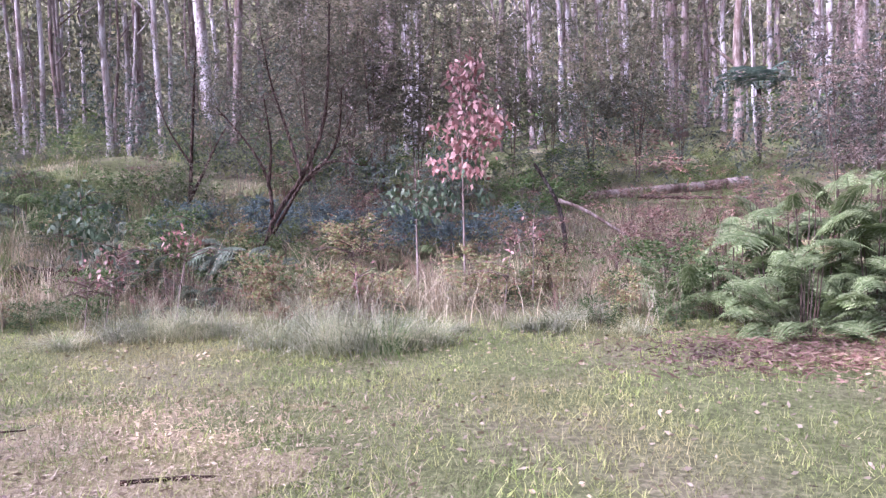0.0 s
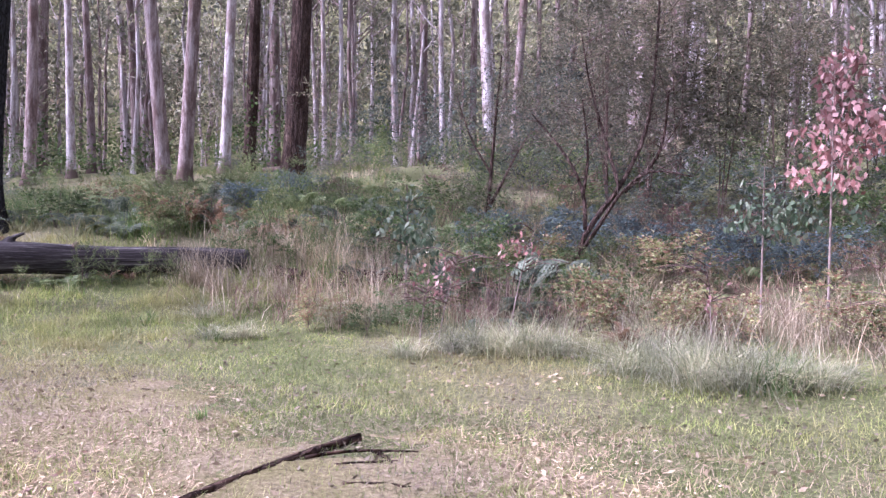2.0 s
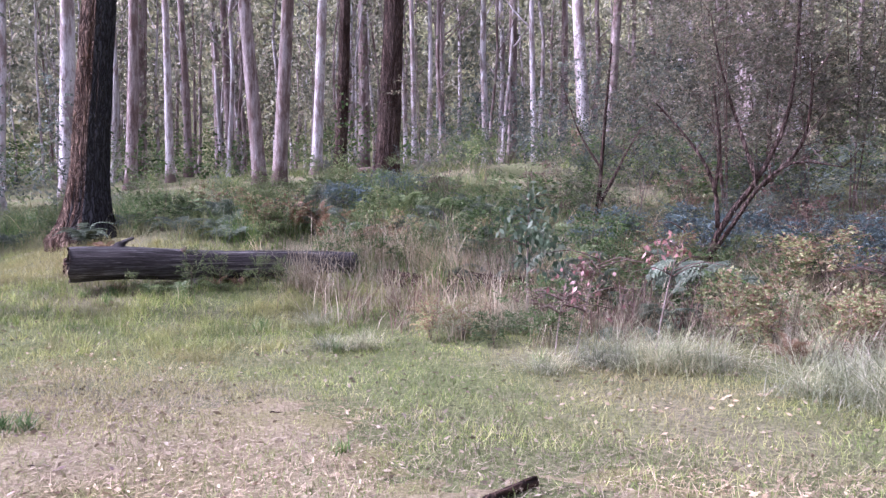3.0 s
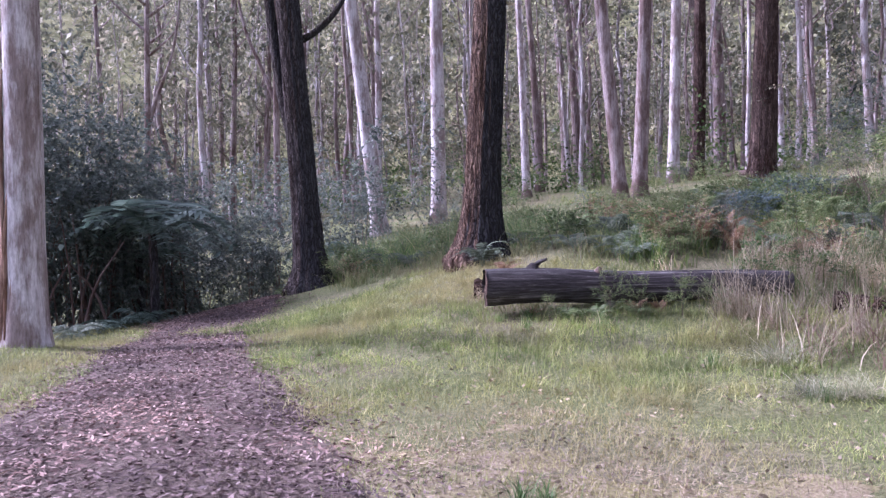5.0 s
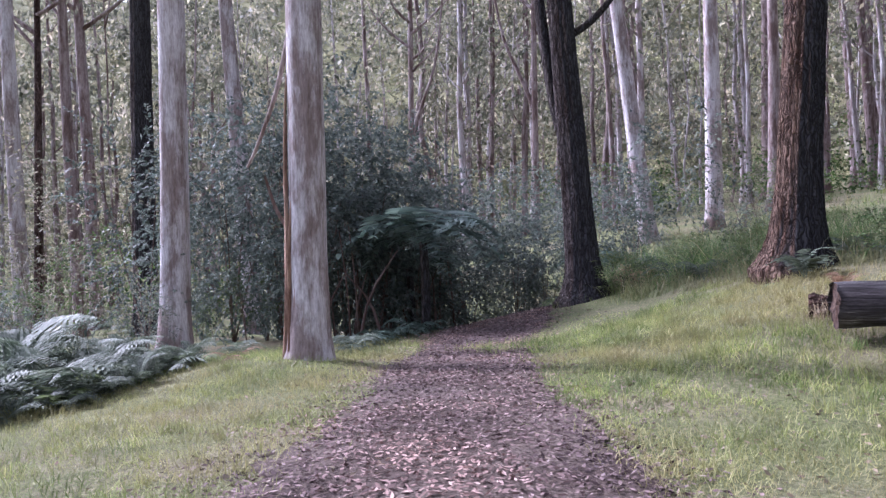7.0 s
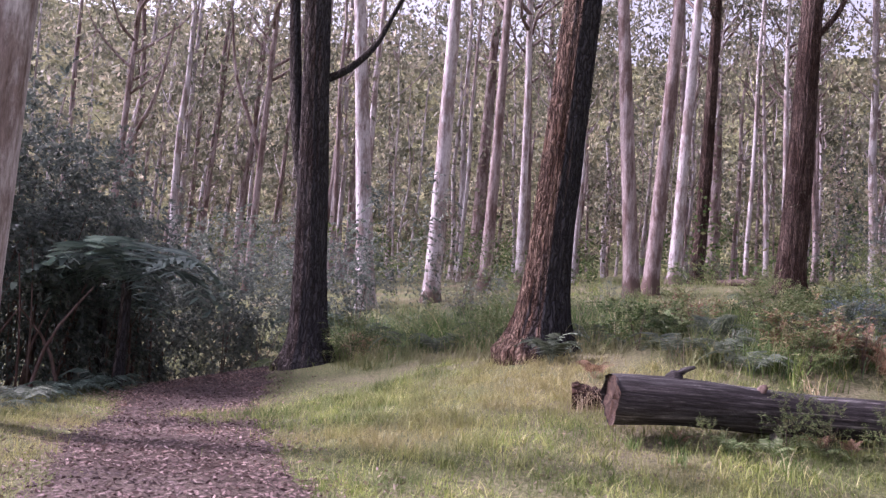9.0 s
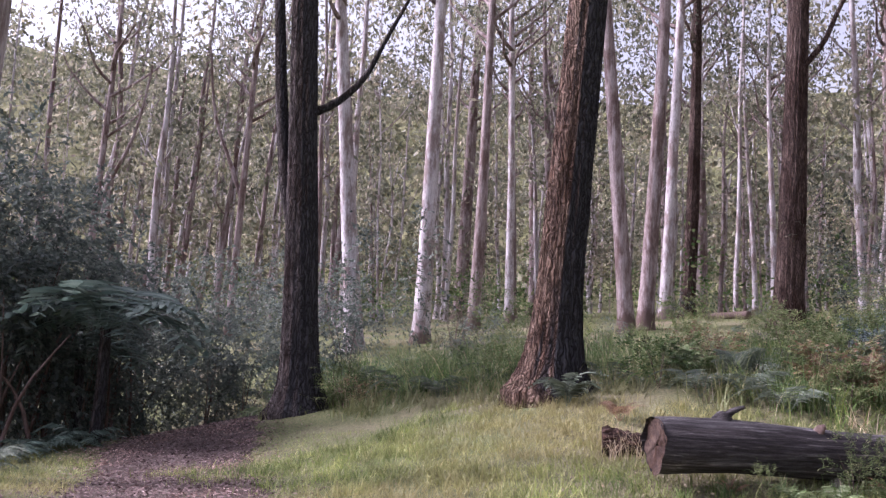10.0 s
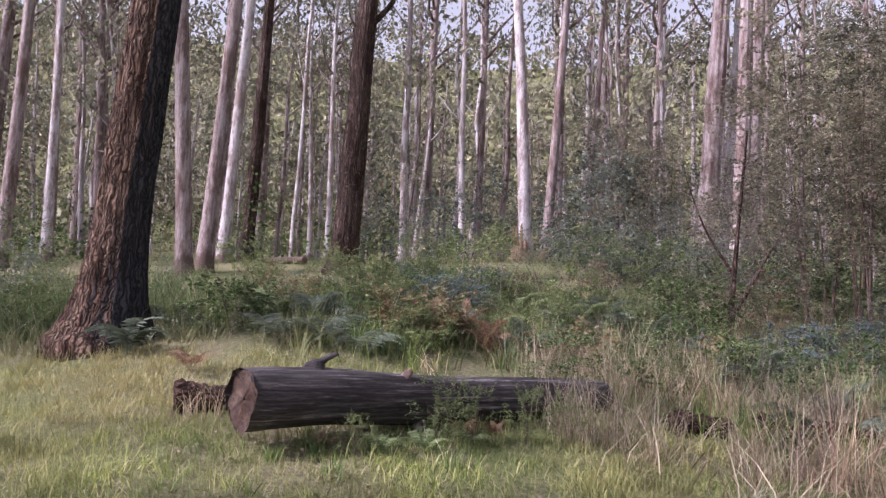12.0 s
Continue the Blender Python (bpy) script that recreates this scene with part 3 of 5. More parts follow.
def trunk_line(h, lean, bend):
    z = np.concatenate([[-0.25, 0.0, 0.15, 0.35, 0.65, 1.05], np.arange(1.6, h, 0.75), [h]])
    a = rng.uniform(0, 6.28)
    w = bend * np.sin(z / h * 5 + a) - bend * np.sin(a)
    return np.stack([lean[0] * z + w * math.cos(a), lean[1] * z + w * math.sin(a), z], -1)


def tall_tree(name, x, y, r, h, lean, mat, label, flare=0.55, ridges=0, bend=0.12, crown=0.55, turn=0.0, group="tall trees of the forest"):
    """A tall straight tree: flared trunk, limbs, crown of leaf clumps high up."""
    t = thing(name, x, y, label, "tree", group)
    p = trunk_line(h, lean, bend)
    z = p[:, 2]
    rad = r * (1 + flare * np.exp(-np.clip(z, 0, None) / 0.45)) * (1 - 0.62 * np.clip(z, 0, None) / h)
    v, f = tube(p, rad, (48 if ridges else 24) if r > 0.3 else 14, 0.05, ridges)
    trunk = part("trunk", mesh_np("trunk", v, f, [mat], smooth=True), t)
    k = int(rng.integers(0, 4))
    at = np.array([np.interp(h * crown, z, p[:, c]) for c in range(3)])
    s = (h * (1 - crown)) / 10
    m = Matrix.Translation(at) @ pose(0, 0, 0, 0, 0, rng.uniform(0, 360)) @ Matrix.Scale(s, 4)
    for limb in CROWNS[k][0]:
        part("limb", limb, t, "", m)
    part("crown", CROWNS[k][1], t, "sparse grey-green hanging leaves", m)
    return t, trunk


def stick(points, r0, r1, sides=8, n=12, rough=0.06):
    p = line(points, n)
    return tube(p, np.linspace(r0, r1, n), sides, rough)


def stick_mesh(name, specs, mat):
    v, f = join([stick(*s) for s in specs])
    return mesh_np(name, v, f, [mat], smooth=True)


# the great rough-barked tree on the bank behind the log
big, big_trunk = tall_tree("stringybark_tree", -17.3, 13.3, 0.385, 30, (0.06, 0.03), "stringy", "large rough reddish-brown stringybark tree, black down one side", 1.05, 17, 0.05, 0.6)
dark, dark_trunk = tall_tree("dark_forked_tree", -24.4, 13.4, 0.4, 26, (-0.035, -0.045), "dark", "dark forked tree beside the bend of the track", 1.0, 13, 0.1, 0.6)
part("second_stem", stick_mesh("second_stem", [([(-0.1, -0.1, 3.6), (-0.38, -0.4, 4.6), (-0.62, -0.62, 6.5), (-0.9, -0.85, 10), (-1.3, -1.2, 16)], 0.2, 0.1, 14, 24)], "dark"), dark)
part("side_branch", stick_mesh("side_branch", [([(-0.25, -0.3, 6.9), (0.25, 0.2, 7.25), (0.7, 0.65, 7.9), (1.0, 0.95, 8.8), (1.5, 1.3, 10.0)], 0.11, 0.04)], "dark"), dark)
brown, brown_trunk = tall_tree("brown_barked_tree", -21.2, 32.5, 0.5, 28, (0.045, 0.014), "brown", "tall brown rough-barked tree on the grassy slope", 0.5, 15, 0.08, 0.55)
part("side_branch", stick_mesh("side_branch", [([(0.45, 0.2, 9.8), (1.3, 0.4, 10.8), (2.0, 0.6, 12.4), (3.2, 0.8, 14.0)], 0.14, 0.05)], "brown"), brown)
gum_l, gum_l_trunk = tall_tree("smooth_gum_tree", -18.45, 4.64, 0.305, 28, (0.008, 0.012), "gum", "pale smooth gum tree with peeling orange bark at its foot", 0.35, 0, 0.05)
for dx, dy, w, top in ((0.0, -0.3, 0.07, 4.3), (0.1, -0.29, 0.05, 2.4), (-0.1, -0.29, 0.05, 3.6), (0.19, -0.24, 0.045, 1.3), (0.25, -0.17, 0.03, 0.9), (0.28, 0.1, 0.03, 1.6)):
    jx, jy = rng.normal(0, 0.012, 2)
    part("bark_strip", stick_mesh("bark_strip", [([(dx * 1.12, dy * 1.12, 0), (dx * 0.99 + jx, dy * 0.99, top * 0.3), (dx * 0.97 - jx, dy * 0.97 + jy, top * 0.7), (dx * 0.9 + 0.02, dy * 0.9 + 0.02, top)], w, 0.012, 7, 18, 0.4)], "splinter"), gum_l_trunk, "peeling orange-brown bark strip")
part("hanging_branch", stick_mesh("hanging_branch", [([(-0.1, -0.18, 4.9), (-0.25, -0.35, 4.1), (-0.42, -0.62, 3.3), (-0.5, -0.78, 2.95)], 0.045, 0.02)], "palewood"), gum_l, "broken pale hanging branch")
part("hanging_branch", stick_mesh("hanging_branch", [([(-0.12, -0.2, 1.9), (-0.25, -0.4, 2.3), (-0.3, -0.55, 2.8)], 0.04, 0.02)], "twig"), gum_l, "short dark dead branch")
white, white_trunk = tall_tree("white_gum_tree", -16, 45.5, 0.36, 30, (-0.055, -0.02), "gum_white", "white-barked gum tree with a splintered stump at its base", 0.5)
sv, sf = [], []
for k in range(9):
    a = 2.2 + k * 0.33
    sv.append(stick([(0.62 * math.cos(a), 0.62 * math.sin(a), -0.2), (0.66 * math.cos(a), 0.66 * math.sin(a), 0.9), (0.72 * math.cos(a), 0.7 * math.sin(a), 1.5 + 0.5 * math.sin(k * 2.1))], 0.16, 0.03, 6, 8, 0.2))
v, f = join(sv)
part("splintered_stump", mesh_np("splintered_stump", v, f, ["splinter"]), white, "splintered orange-brown broken wood")


def gum(x, y, r, h, lean, mat="gum", label="tall smooth pale gum tree with bark streaks", crown=0.5):
    return tall_tree("gum_tree", x, y, r, h, lean, mat, label, 0.45, 0, 0.15, crown)


# the pair on the slope and the trees about them
gum(-27, 30.9, 0.33, 27, (-0.05, -0.05), "gum_grey", "grey-pink gum leaning away from its twin on the slope")
gum(-27, 32.3, 0.34, 28, (0.03, 0.026), "gum_grey", "grey-pink gum leaning against a twin on the slope")
gum(-31.2, 41.2, 0.34, 29, (0.035, 0.02), "gum_white", "tall leaning white gum tree on the slope")
tall_tree("brown_barked_tree", -31.4, 44.0, 0.4, 27, (0.02, 0.01), "brown", "rust-brown barked tree among pale gums", 0.4, 11)
gum(-35.5, 23.8, 0.38, 27, (-0.075, -0.075), "gum", "leaning pale gum with a dark sock of bark")
gum(-34.2, 26.3, 0.37, 29, (0.013, 0.016), "gum_white", "smooth white gum with a dark foot")
gum(-36.5, 32, 0.31, 27, (0.03, 0.012), "gum_grey", "grey leaning gum tree above the ferns")
gum(-37, 35.3, 0.24, 27, (-0.025, -0.02), "gum_white", "slender white gum trunk")
gum(-24, 3.1, 0.32, 29, (0.005, 0.012), "gum", "pale grey gum tree among roadside ferns")
gum(-35.3, 6.65, 0.33, 27, (-0.03, -0.06), "gum", "leaning pale gum behind the roadside ferns")
gum(-39.7, -1.0, 0.32, 27, (-0.012, -0.03), "gum", "pale grey gum in the gully")
tall_tree("dark_barked_tree", -35.8, 3.05, 0.42, 27, (0.006, 0.012), "dark", "dark rough-barked tree in the gully", 0.3, 11)
gum(-41.7, -0.7, 0.19, 22, (0.01, 0.02), "brown", "slender dark trunk in the gully")
gum(-43.8, 0.8, 0.28, 25, (-0.007, -0.018), "gum_grey", "grey gum trunk in the gully")
gum(-47.8, 1.4, 0.32, 27, (-0.007, -0.016), "gum_grey", "grey gum trunk in the gully")
# the close trio up the slope
tall_tree("pink_barked_tree", -7.3, 41.5, 0.5, 28, (0.045, 0.01), "gum_grey", "pinkish rough gum trunk, one of three standing close", 0.3, 9)
gum(-6.4, 42.3, 0.3, 28, (0.035, 0.01), "gum", "pale slender gum trunk, one of three standing close")
tall_tree("pink_barked_tree", -5.6, 41.8, 0.52, 27, (0.03, 0.008), "gum_grey", "grey-brown furrowed trunk, one of three standing close", 0.3, 9)
# further up the slope
gum(-24.2, 55, 0.36, 25, (0.015, 0.005), "gum_grey", "brown-pink gum trunk with a forked head")
gum(-15.2, 47.5, 0.3, 25, (0.045, 0.01), "gum_grey", "grey leaning trunk beside the white gum")
for x, y, r, lx in ((-13.1, 63, 0.35, 0.01), (-12, 65, 0.35, 0.03), (-9.6, 58, 0.3, 0.035), (-16.5, 66, 0.3, -0.02), (-21, 57, 0.28, 0.0), (-45, 45, 0.3, -0.03), (-50.9, 46, 0.55, 0.02), (-52, 56, 0.42, -0.03), (-50, 56, 0.44, -0.03), (-47, 69, 0.5, -0.03), (-35.3, 53, 0.45, 0.0), (-46, 50.5, 0.36, -0.04)):
    gum(x, y, r, 27, (lx, lx * 0.3), "gum_grey", "distant grey-brown gum trunk on the slope")
for x, y, r, lx in ((-30.9, 51.6, 0.17, -0.03), (-28, 47.5, 0.2, 0.0), (-27.3, 48, 0.19, 0.01), (-33, 62, 0.22, -0.03), (-33.2, 65, 0.2, 0.0), (-29.5, 54, 0.16, 0.02)):
    gum(x, y, r, 19, (lx, 0), "gum_white", "slender white sapling gum in sunlight")
gum(-5.5, 54, 0.36, 27, (0.0, 0.0), "gum", "pale gum trunk behind the thicket")
tall_tree("purple_barked_tree", -6.4, 36.4, 0.34, 24, (0.03, 0.0), "gum_grey", "shaded purple-grey trunk behind the thicket", 0.4, 9)
gum(11.8, 54, 0.48, 27, (0.005, 0.0), "gum_grey", "dark mauve trunk on the far slope")
gum(13.0, 56, 0.3, 27, (0.01, 0.0), "gum_grey", "dark mauve trunk on the far slope")
gum(17.9, 41, 0.36, 24, (0.01, 0.0), "gum_grey", "pinkish trunk behind hanging foliage")
gum(-9, 60, 0.25, 26, (0.0, 0.0), "gum_white", "thin white trunk in the far forest")
for x, y in ((3.5, 57), (6.5, 62), (8.2, 60), (-2.5, 60), (1.0, 66), (9.0, 55), (19.5, 58), (22, 56)):
    gum(x, y, rng.uniform(0.2, 0.34), 26, (rng.normal(0, 0.012), 0), "gum" if x > 3 else "gum_grey", "upright trunk in the far forest")
# forked grey trees beyond the bend
for x, y, s in ((-55.3, 20.2, 1), (-50.1, 26.4, -1)):
    ft, _ = gum(x, y, 0.24, 24, (0.012, 0.01), "gum_grey", "forked grey gum beyond the bend")
    part("fork", stick_mesh("fork", [([(0.05, 0.05, 8), (0.5 * s, 0.5 * s, 10), (1.4 * s, 1.3 * s, 13), (1.9 * s, 1.7 * s, 17)], 0.15, 0.06)], "gum_grey"), ft)

# the dead pale snag on the right-hand hillside
snag = thing("dead_snag", 15.2, 51, "bleached dead tree with broken stub branches", "dead tree")
part("trunk", stick_mesh("trunk", [([(0, 0, -0.2), (0.05, 0, 3), (-0.05, 0, 6), (0.15, 0, 9.5)], 0.34, 0.2, 12, 20)], "palewood"), snag)
part("stub_branch", stick_mesh("stub_branch", [([(0, 0, 4.6), (-0.7, 0, 5.2), (-1.3, 0, 5.7), (-1.45, 0, 5.9)], 0.14, 0.04)], "palewood"), snag)
part("stub_branch", stick_mesh("stub_branch", [([(0.05, 0, 4.3), (0.5, 0, 5.0), (0.4, 0, 5.6)], 0.12, 0.05)], "palewood"), snag)
part("stub_branch", stick_mesh("stub_branch", [([(0, 0, 1.2), (-0.5, 0, 1.0)], 0.1, 0.05)], "palewood"), snag)


# ---- far woods: trunks and leaves past counting ----
def far_spot(d0, d1):
    a, d = radians(rng.uniform(-38, 130)), rng.uniform(d0, d1)
    return -6 - d * math.sin(a), 2 + d * math.cos(a)


def far_woods():
    trunks = {"gum": [], "gum_grey": [], "gum_white": []}
    tops, low, mid = [], [], []
    for k in range(410):
        x, y = far_spot(52, 130) if k > 150 else far_spot(48, 80)
        z, h = gz(x, y), rng.uniform(14, 30)
        lx, ly = rng.normal(0, 0.035, 2)
        zz = np.array([0, 0.3, 1, 3, 6, 10, 15, 20, 26, 32]) * h / 32
        w = rng.normal(0, 0.15, 2)
        p = np.stack([x + lx * zz + w[0] * np.sin(zz * 0.6), y + ly * zz + w[1] * np.sin(zz * 0.5), z - 0.2 + zz], -1)
        r = rng.uniform(0.07, 0.28)
        key = ("gum", "gum_grey", "gum_grey", "gum_grey", "gum", "gum_white")[int(rng.integers(0, 6))]
        trunks[key].append(tube(p, r * (1 + 0.4 * np.exp(-zz / 0.4)) * (1 - 0.65 * zz / h), 6))
        for q in range(int(rng.integers(2, 5))):
            b = rng.uniform(0.25, 0.85) * h
            c = np.array([np.interp(b, zz, p[:, i]) for i in range(3)])
            o = rng.uniform(0, 6.28)
            e = c + np.array([math.cos(o), math.sin(o), 1.3]) * rng.uniform(1.0, 2.8)
            trunks[key].append(tube(line([c, c * 0.5 + e * 0.5 + (0, 0, -0.3), e], 5), np.linspace(0.07, 0.025, 5), 4))
            tops.append(clumps(3, e, (1.0, 1.0, 0.8), 0.36, 11))
        tops.append(clumps(6, p[-2], (1.8, 1.8, 2.6), 0.36, 15))
        tops.append(clumps(4, p[-4], (1.8, 1.8, 2.2), 0.36, 14))
    for k in range(380):
        x, y = far_spot(47, 110)
        h = rng.uniform(1.5, 6.0)
        low.append(clumps(7, (x, y, gz(x, y) + h * 0.5), (1.5, 1.5, h * 0.5), 0.5, 24))
    for k in range(420):
        x, y = far_spot(55, 120)
        h = rng.uniform(5, 16)
        mid.append(clumps(8, (x, y, gz(x, y) + h * 0.6), (1.6, 1.6, h * 0.4), 0.7, 22))
    for key, p in trunks.items():
        stuff("far_woods_trunks", p, key, "slender %s trunks of the distant forest" % {"gum": "pale", "gum_grey": "grey-brown", "gum_white": "white"}[key], "forest")
    stuff("far_woods_foliage", [leaves(np.concatenate(tops), 0.48, 0.1, 0.8, 0.5)], "canopy", "sparse hanging gum foliage of the distant forest", "forest")
    stuff("far_woods_saplings", [leaves(np.concatenate(mid), 0.36, 0.085, 0.6, 0.5)], "wattle", "grey-green foliage of young trees in the distant forest", "forest")
    stuff("far_woods_scrub", [leaves(np.concatenate(low), 0.28, 0.085, 0.3, 0.6)], "shrub", "dark olive scrub under the distant trees", "scrub")
    back, near = [], []
    for k in range(420):
        x, y = far_spot(78, 125)
        h = rng.uniform(12, 34)
        back.append(clumps(8, (x, y, gz(x, y) + h * 0.7), (2.6, 2.6, h * 0.32), 0.6, 20))
    for k in range(640):
        a, d = radians(rng.uniform(14, 126)), rng.uniform(55, 100)
        if a < 0.55 and k % 3:
            continue
        x, y = -8 - d * math.sin(a), 2 + d * math.cos(a)
        h = rng.uniform(0.24, 0.5) * d
        if a > 0.9 and h > 0.36 * d and k % 5:
            continue
        near.append(clumps(9, (x, y, gz(x, y) + h), (2.8, 2.8, 3.6), 0.45, 16))
    stuff("far_woods_leaves", [leaves(np.concatenate(near), 0.52, 0.115, 0.8, 0.5)], "canopy", "fine hanging gum leaves of the forest beyond the bend", "forest")
    stuff("far_woods_canopy", [leaves(np.concatenate(back), 0.7, 0.2, 0.7, 0.5)], "canopy", "hanging grey-green canopy of the forest behind", "forest")
    hill = []
    for k in range(900):
        x, y = far_spot(125, 400)
        h = rng.uniform(8, 20)
        hill.append(clumps(7, (x, y, gz(x, y) + h * 0.55), (4.0, 4.0, h * 0.45), 1.4, 9))
    stuff("hill_woods", [leaves(np.concatenate(hill), 1.9, 0.75, 0.3, 0.6)], "hillwood", "sunlit yellow-green woods covering the far hillside", "forest")


far_woods()


# ---- the big log and dead wood ----
def big_log():
    a, b = np.array([-13.2, 9.6, 0.71]), np.array([-10.4, 13.15, 0.6])
    d = b - a
    L = float(np.linalg.norm(d))
    m = Matrix.Translation(a) @ Matrix(((d[0] / L, -d[1] / L, 0, 0), (d[1] / L, d[0] / L, 0, 0), (d[2] / L, 0, 1, 0), (0, 0, 0, 1)))
    t = new("fallen_log")
    t.matrix_basis = m
    tagged(t, "large weathered grey-brown fallen log, cut end raised off the grass", "log")
    n = 44
    x = np.linspace(0, L, n)
    p = np.stack([x, 0.03 * np.sin(x * 1.3), 0.02 * np.sin(x * 2.1)], -1)
    v, f = tube(p, 0.275 - 0.018 * x, 44, 0.035, 0, cap=False)
    th = np.linspace(0, 2 * np.pi, 44, endpoint=False)
    v[:44, 0] += 0.008 * np.sin(2 * th + 0.6) + 0.008 * np.sin(5 * th) + rng.normal(0, 0.007, 44)
    v[44:88, 0] += 0.02 * np.sin(3 * th)
    v[:44, 1:] *= 0.96
    part("log_body", mesh_np("log_body", v, f, ["logwood"], smooth=True), t)
    th = np.linspace(0, 2 * np.pi, 40, endpoint=False)
    rings = []
    for k, r in enumerate((0.27, 0.2, 0.12, 0.02)):
        w = r * (1 + 0.05 * np.sin(3 * th + k) + rng.normal(0, 0.03, 40))
        rings.append(np.stack([0.016 + 0.006 * k + 0.03 * r * np.sin(2 * th) + rng.normal(0, 0.008, 40), w * np.cos(th), w * np.sin(th)], -1))
    V = np.concatenate(rings)
    i, j = np.meshgrid(np.arange(3), np.arange(40), indexing="ij")
    F = np.stack([i * 40 + j, (i + 1) * 40 + j, (i + 1) * 40 + (j + 1) % 40, i * 40 + (j + 1) % 40], -1).reshape(-1, 4)
    part("cut_end", mesh_np("cut_end", V, F, ["cut"]), t, "split sawn end face, pale brown")
    part("branch_stub", stick_mesh("branch_stub", [([(0.66, 0.05, 0.14), (0.72, 0.04, 0.27), (0.76, 0.03, 0.33)], 0.13, 0.05, 10, 8, 0.2), ([(0.74, 0.03, 0.3), (0.8, 0.02, 0.36), (0.92, 0.0, 0.41)], 0.05, 0.016, 8, 8, 0.1)], "logwood"), t, "snapped branch stub pointing up")
    part("knot", stick_mesh("knot", [([(1.62, -0.06, 0.14), (1.66, -0.08, 0.24), (1.7, -0.1, 0.27)], 0.06, 0.022, 10, 8, 0.3)], "palewood"), t, "pale broken knot")
    part("prop_branch", stick_mesh("prop_branch", [([(1.9, 0.0, -0.15), (1.8, -0.1, -0.35), (1.75, -0.15, -0.62)], 0.07, 0.05)], "deadwood"), t, "dark branch stub propping the log")


big_log()


def lying(name, a, b, r0, r1, mat, label, rough=0.15, sink=0.3, bow=0.05):
    """A piece of dead wood that lies on the ground between two places."""
    d = math.hypot(b[0] - a[0], b[1] - a[1])
    t = new(name)
    t.matrix_basis = pose(a[0], a[1], gz(*a) + r0 * (1 - sink), 0, 0, math.degrees(math.atan2(b[1] - a[1], b[0] - a[0])))
    tagged(t, label, "log")
    n = 22
    x = np.linspace(0, d, n)
    c, s = (b[0] - a[0]) / d, (b[1] - a[1]) / d
    rad = np.linspace(r0, r1, n)
    z = height(a[0] + c * x, a[1] + s * x) - gz(*a) + (rad - r0) * (1 - sink)
    v, f = tube(np.stack([x, bow * np.sin(x / d * 3.1), z], -1), rad, 14, rough)
    part("wood", mesh_np("wood", v, f, [mat], smooth=True), t)
    return t


lying("rotten_log", (-14.35, 10.45), (-13.7, 10.75), 0.16, 0.14, "rotten", "short rotten brown log end in the grass", 0.25)
lying("rotten_log", (-9.55, 12.75), (-8.95, 13.0), 0.16, 0.13, "rotten", "crumbling stump end in long grass", 0.25)
lying("rotten_log", (-8.6, 13.2), (-7.2, 13.9), 0.17, 0.12, "rotten", "rotting dark log half hidden by grass", 0.2)
st = lying("dead_branch", (-4.5, 3.7), (-4.25, 5.5), 0.02, 0.032, "rotten", "dark dead branch lying in short grass", 0.2, 0.0, 0.06)
part("side_twig", stick_mesh("side_twig", [([(1.2, 0, 0.0), (1.5, -0.2, 0.0), (1.75, -0.5, -0.02)], 0.014, 0.005)], "rotten"), st)
for x0, y0, x1, y1 in ((-4.1, 4.9, -3.75, 5.2), (-3.9, 4.6, -3.5, 4.75), (-4.05, 5.3, -3.8, 5.05), (-12.9, 3.5, -12.4, 3.75), (-14.2, 4.3, -13.7, 4.5), (-6.6, 6.1, -6.3, 6.2), (-2.6, 4.3, -2.1, 4.45), (-9.2, 4.4, -8.9, 4.5)):
    lying("bark_piece", (x0, y0), (x1, y1), 0.018, 0.01, "rotten", "small dark piece of fallen bark", 0.3, 0.0, 0.03)
lying("fallen_tree", (3.2, 29.0), (9.9, 32.5), 0.15, 0.22, "palewood", "long bleached fallen trunk lying across the scrub", 0.08, 0.0, 0.3)
lying("fallen_tree", (-26.5, 41), (-29.5, 42.5), 0.2, 0.14, "gum_grey", "grey fallen trunk on the slope", 0.08, 0.0)
lying("fallen_branch", (4.0, 27.5), (9.0, 28.6), 0.07, 0.04, "twig", "dark fallen branch over the scrub", 0.1, -4.0, 0.4)

bent = thing("bent_dead_stem", 1.16, 17.15, "black bent dead stem with a broken pale branch", "dead tree")
part("stem", stick_mesh("stem", [([(0.05, 0, -0.1), (-0.02, 0, 0.6), (-0.14, 0, 1.1), (-0.4, 0, 1.6), (-0.62, 0, 1.95)], 0.055, 0.03)], "dark"), bent)
part("broken_branch", stick_mesh("broken_branch", [([(-0.12, 0, 1.15), (0.4, 0, 0.95), (1.1, -0.1, 0.5), (1.5, -0.1, 0.2)], 0.045, 0.02)], "palewood"), bent)


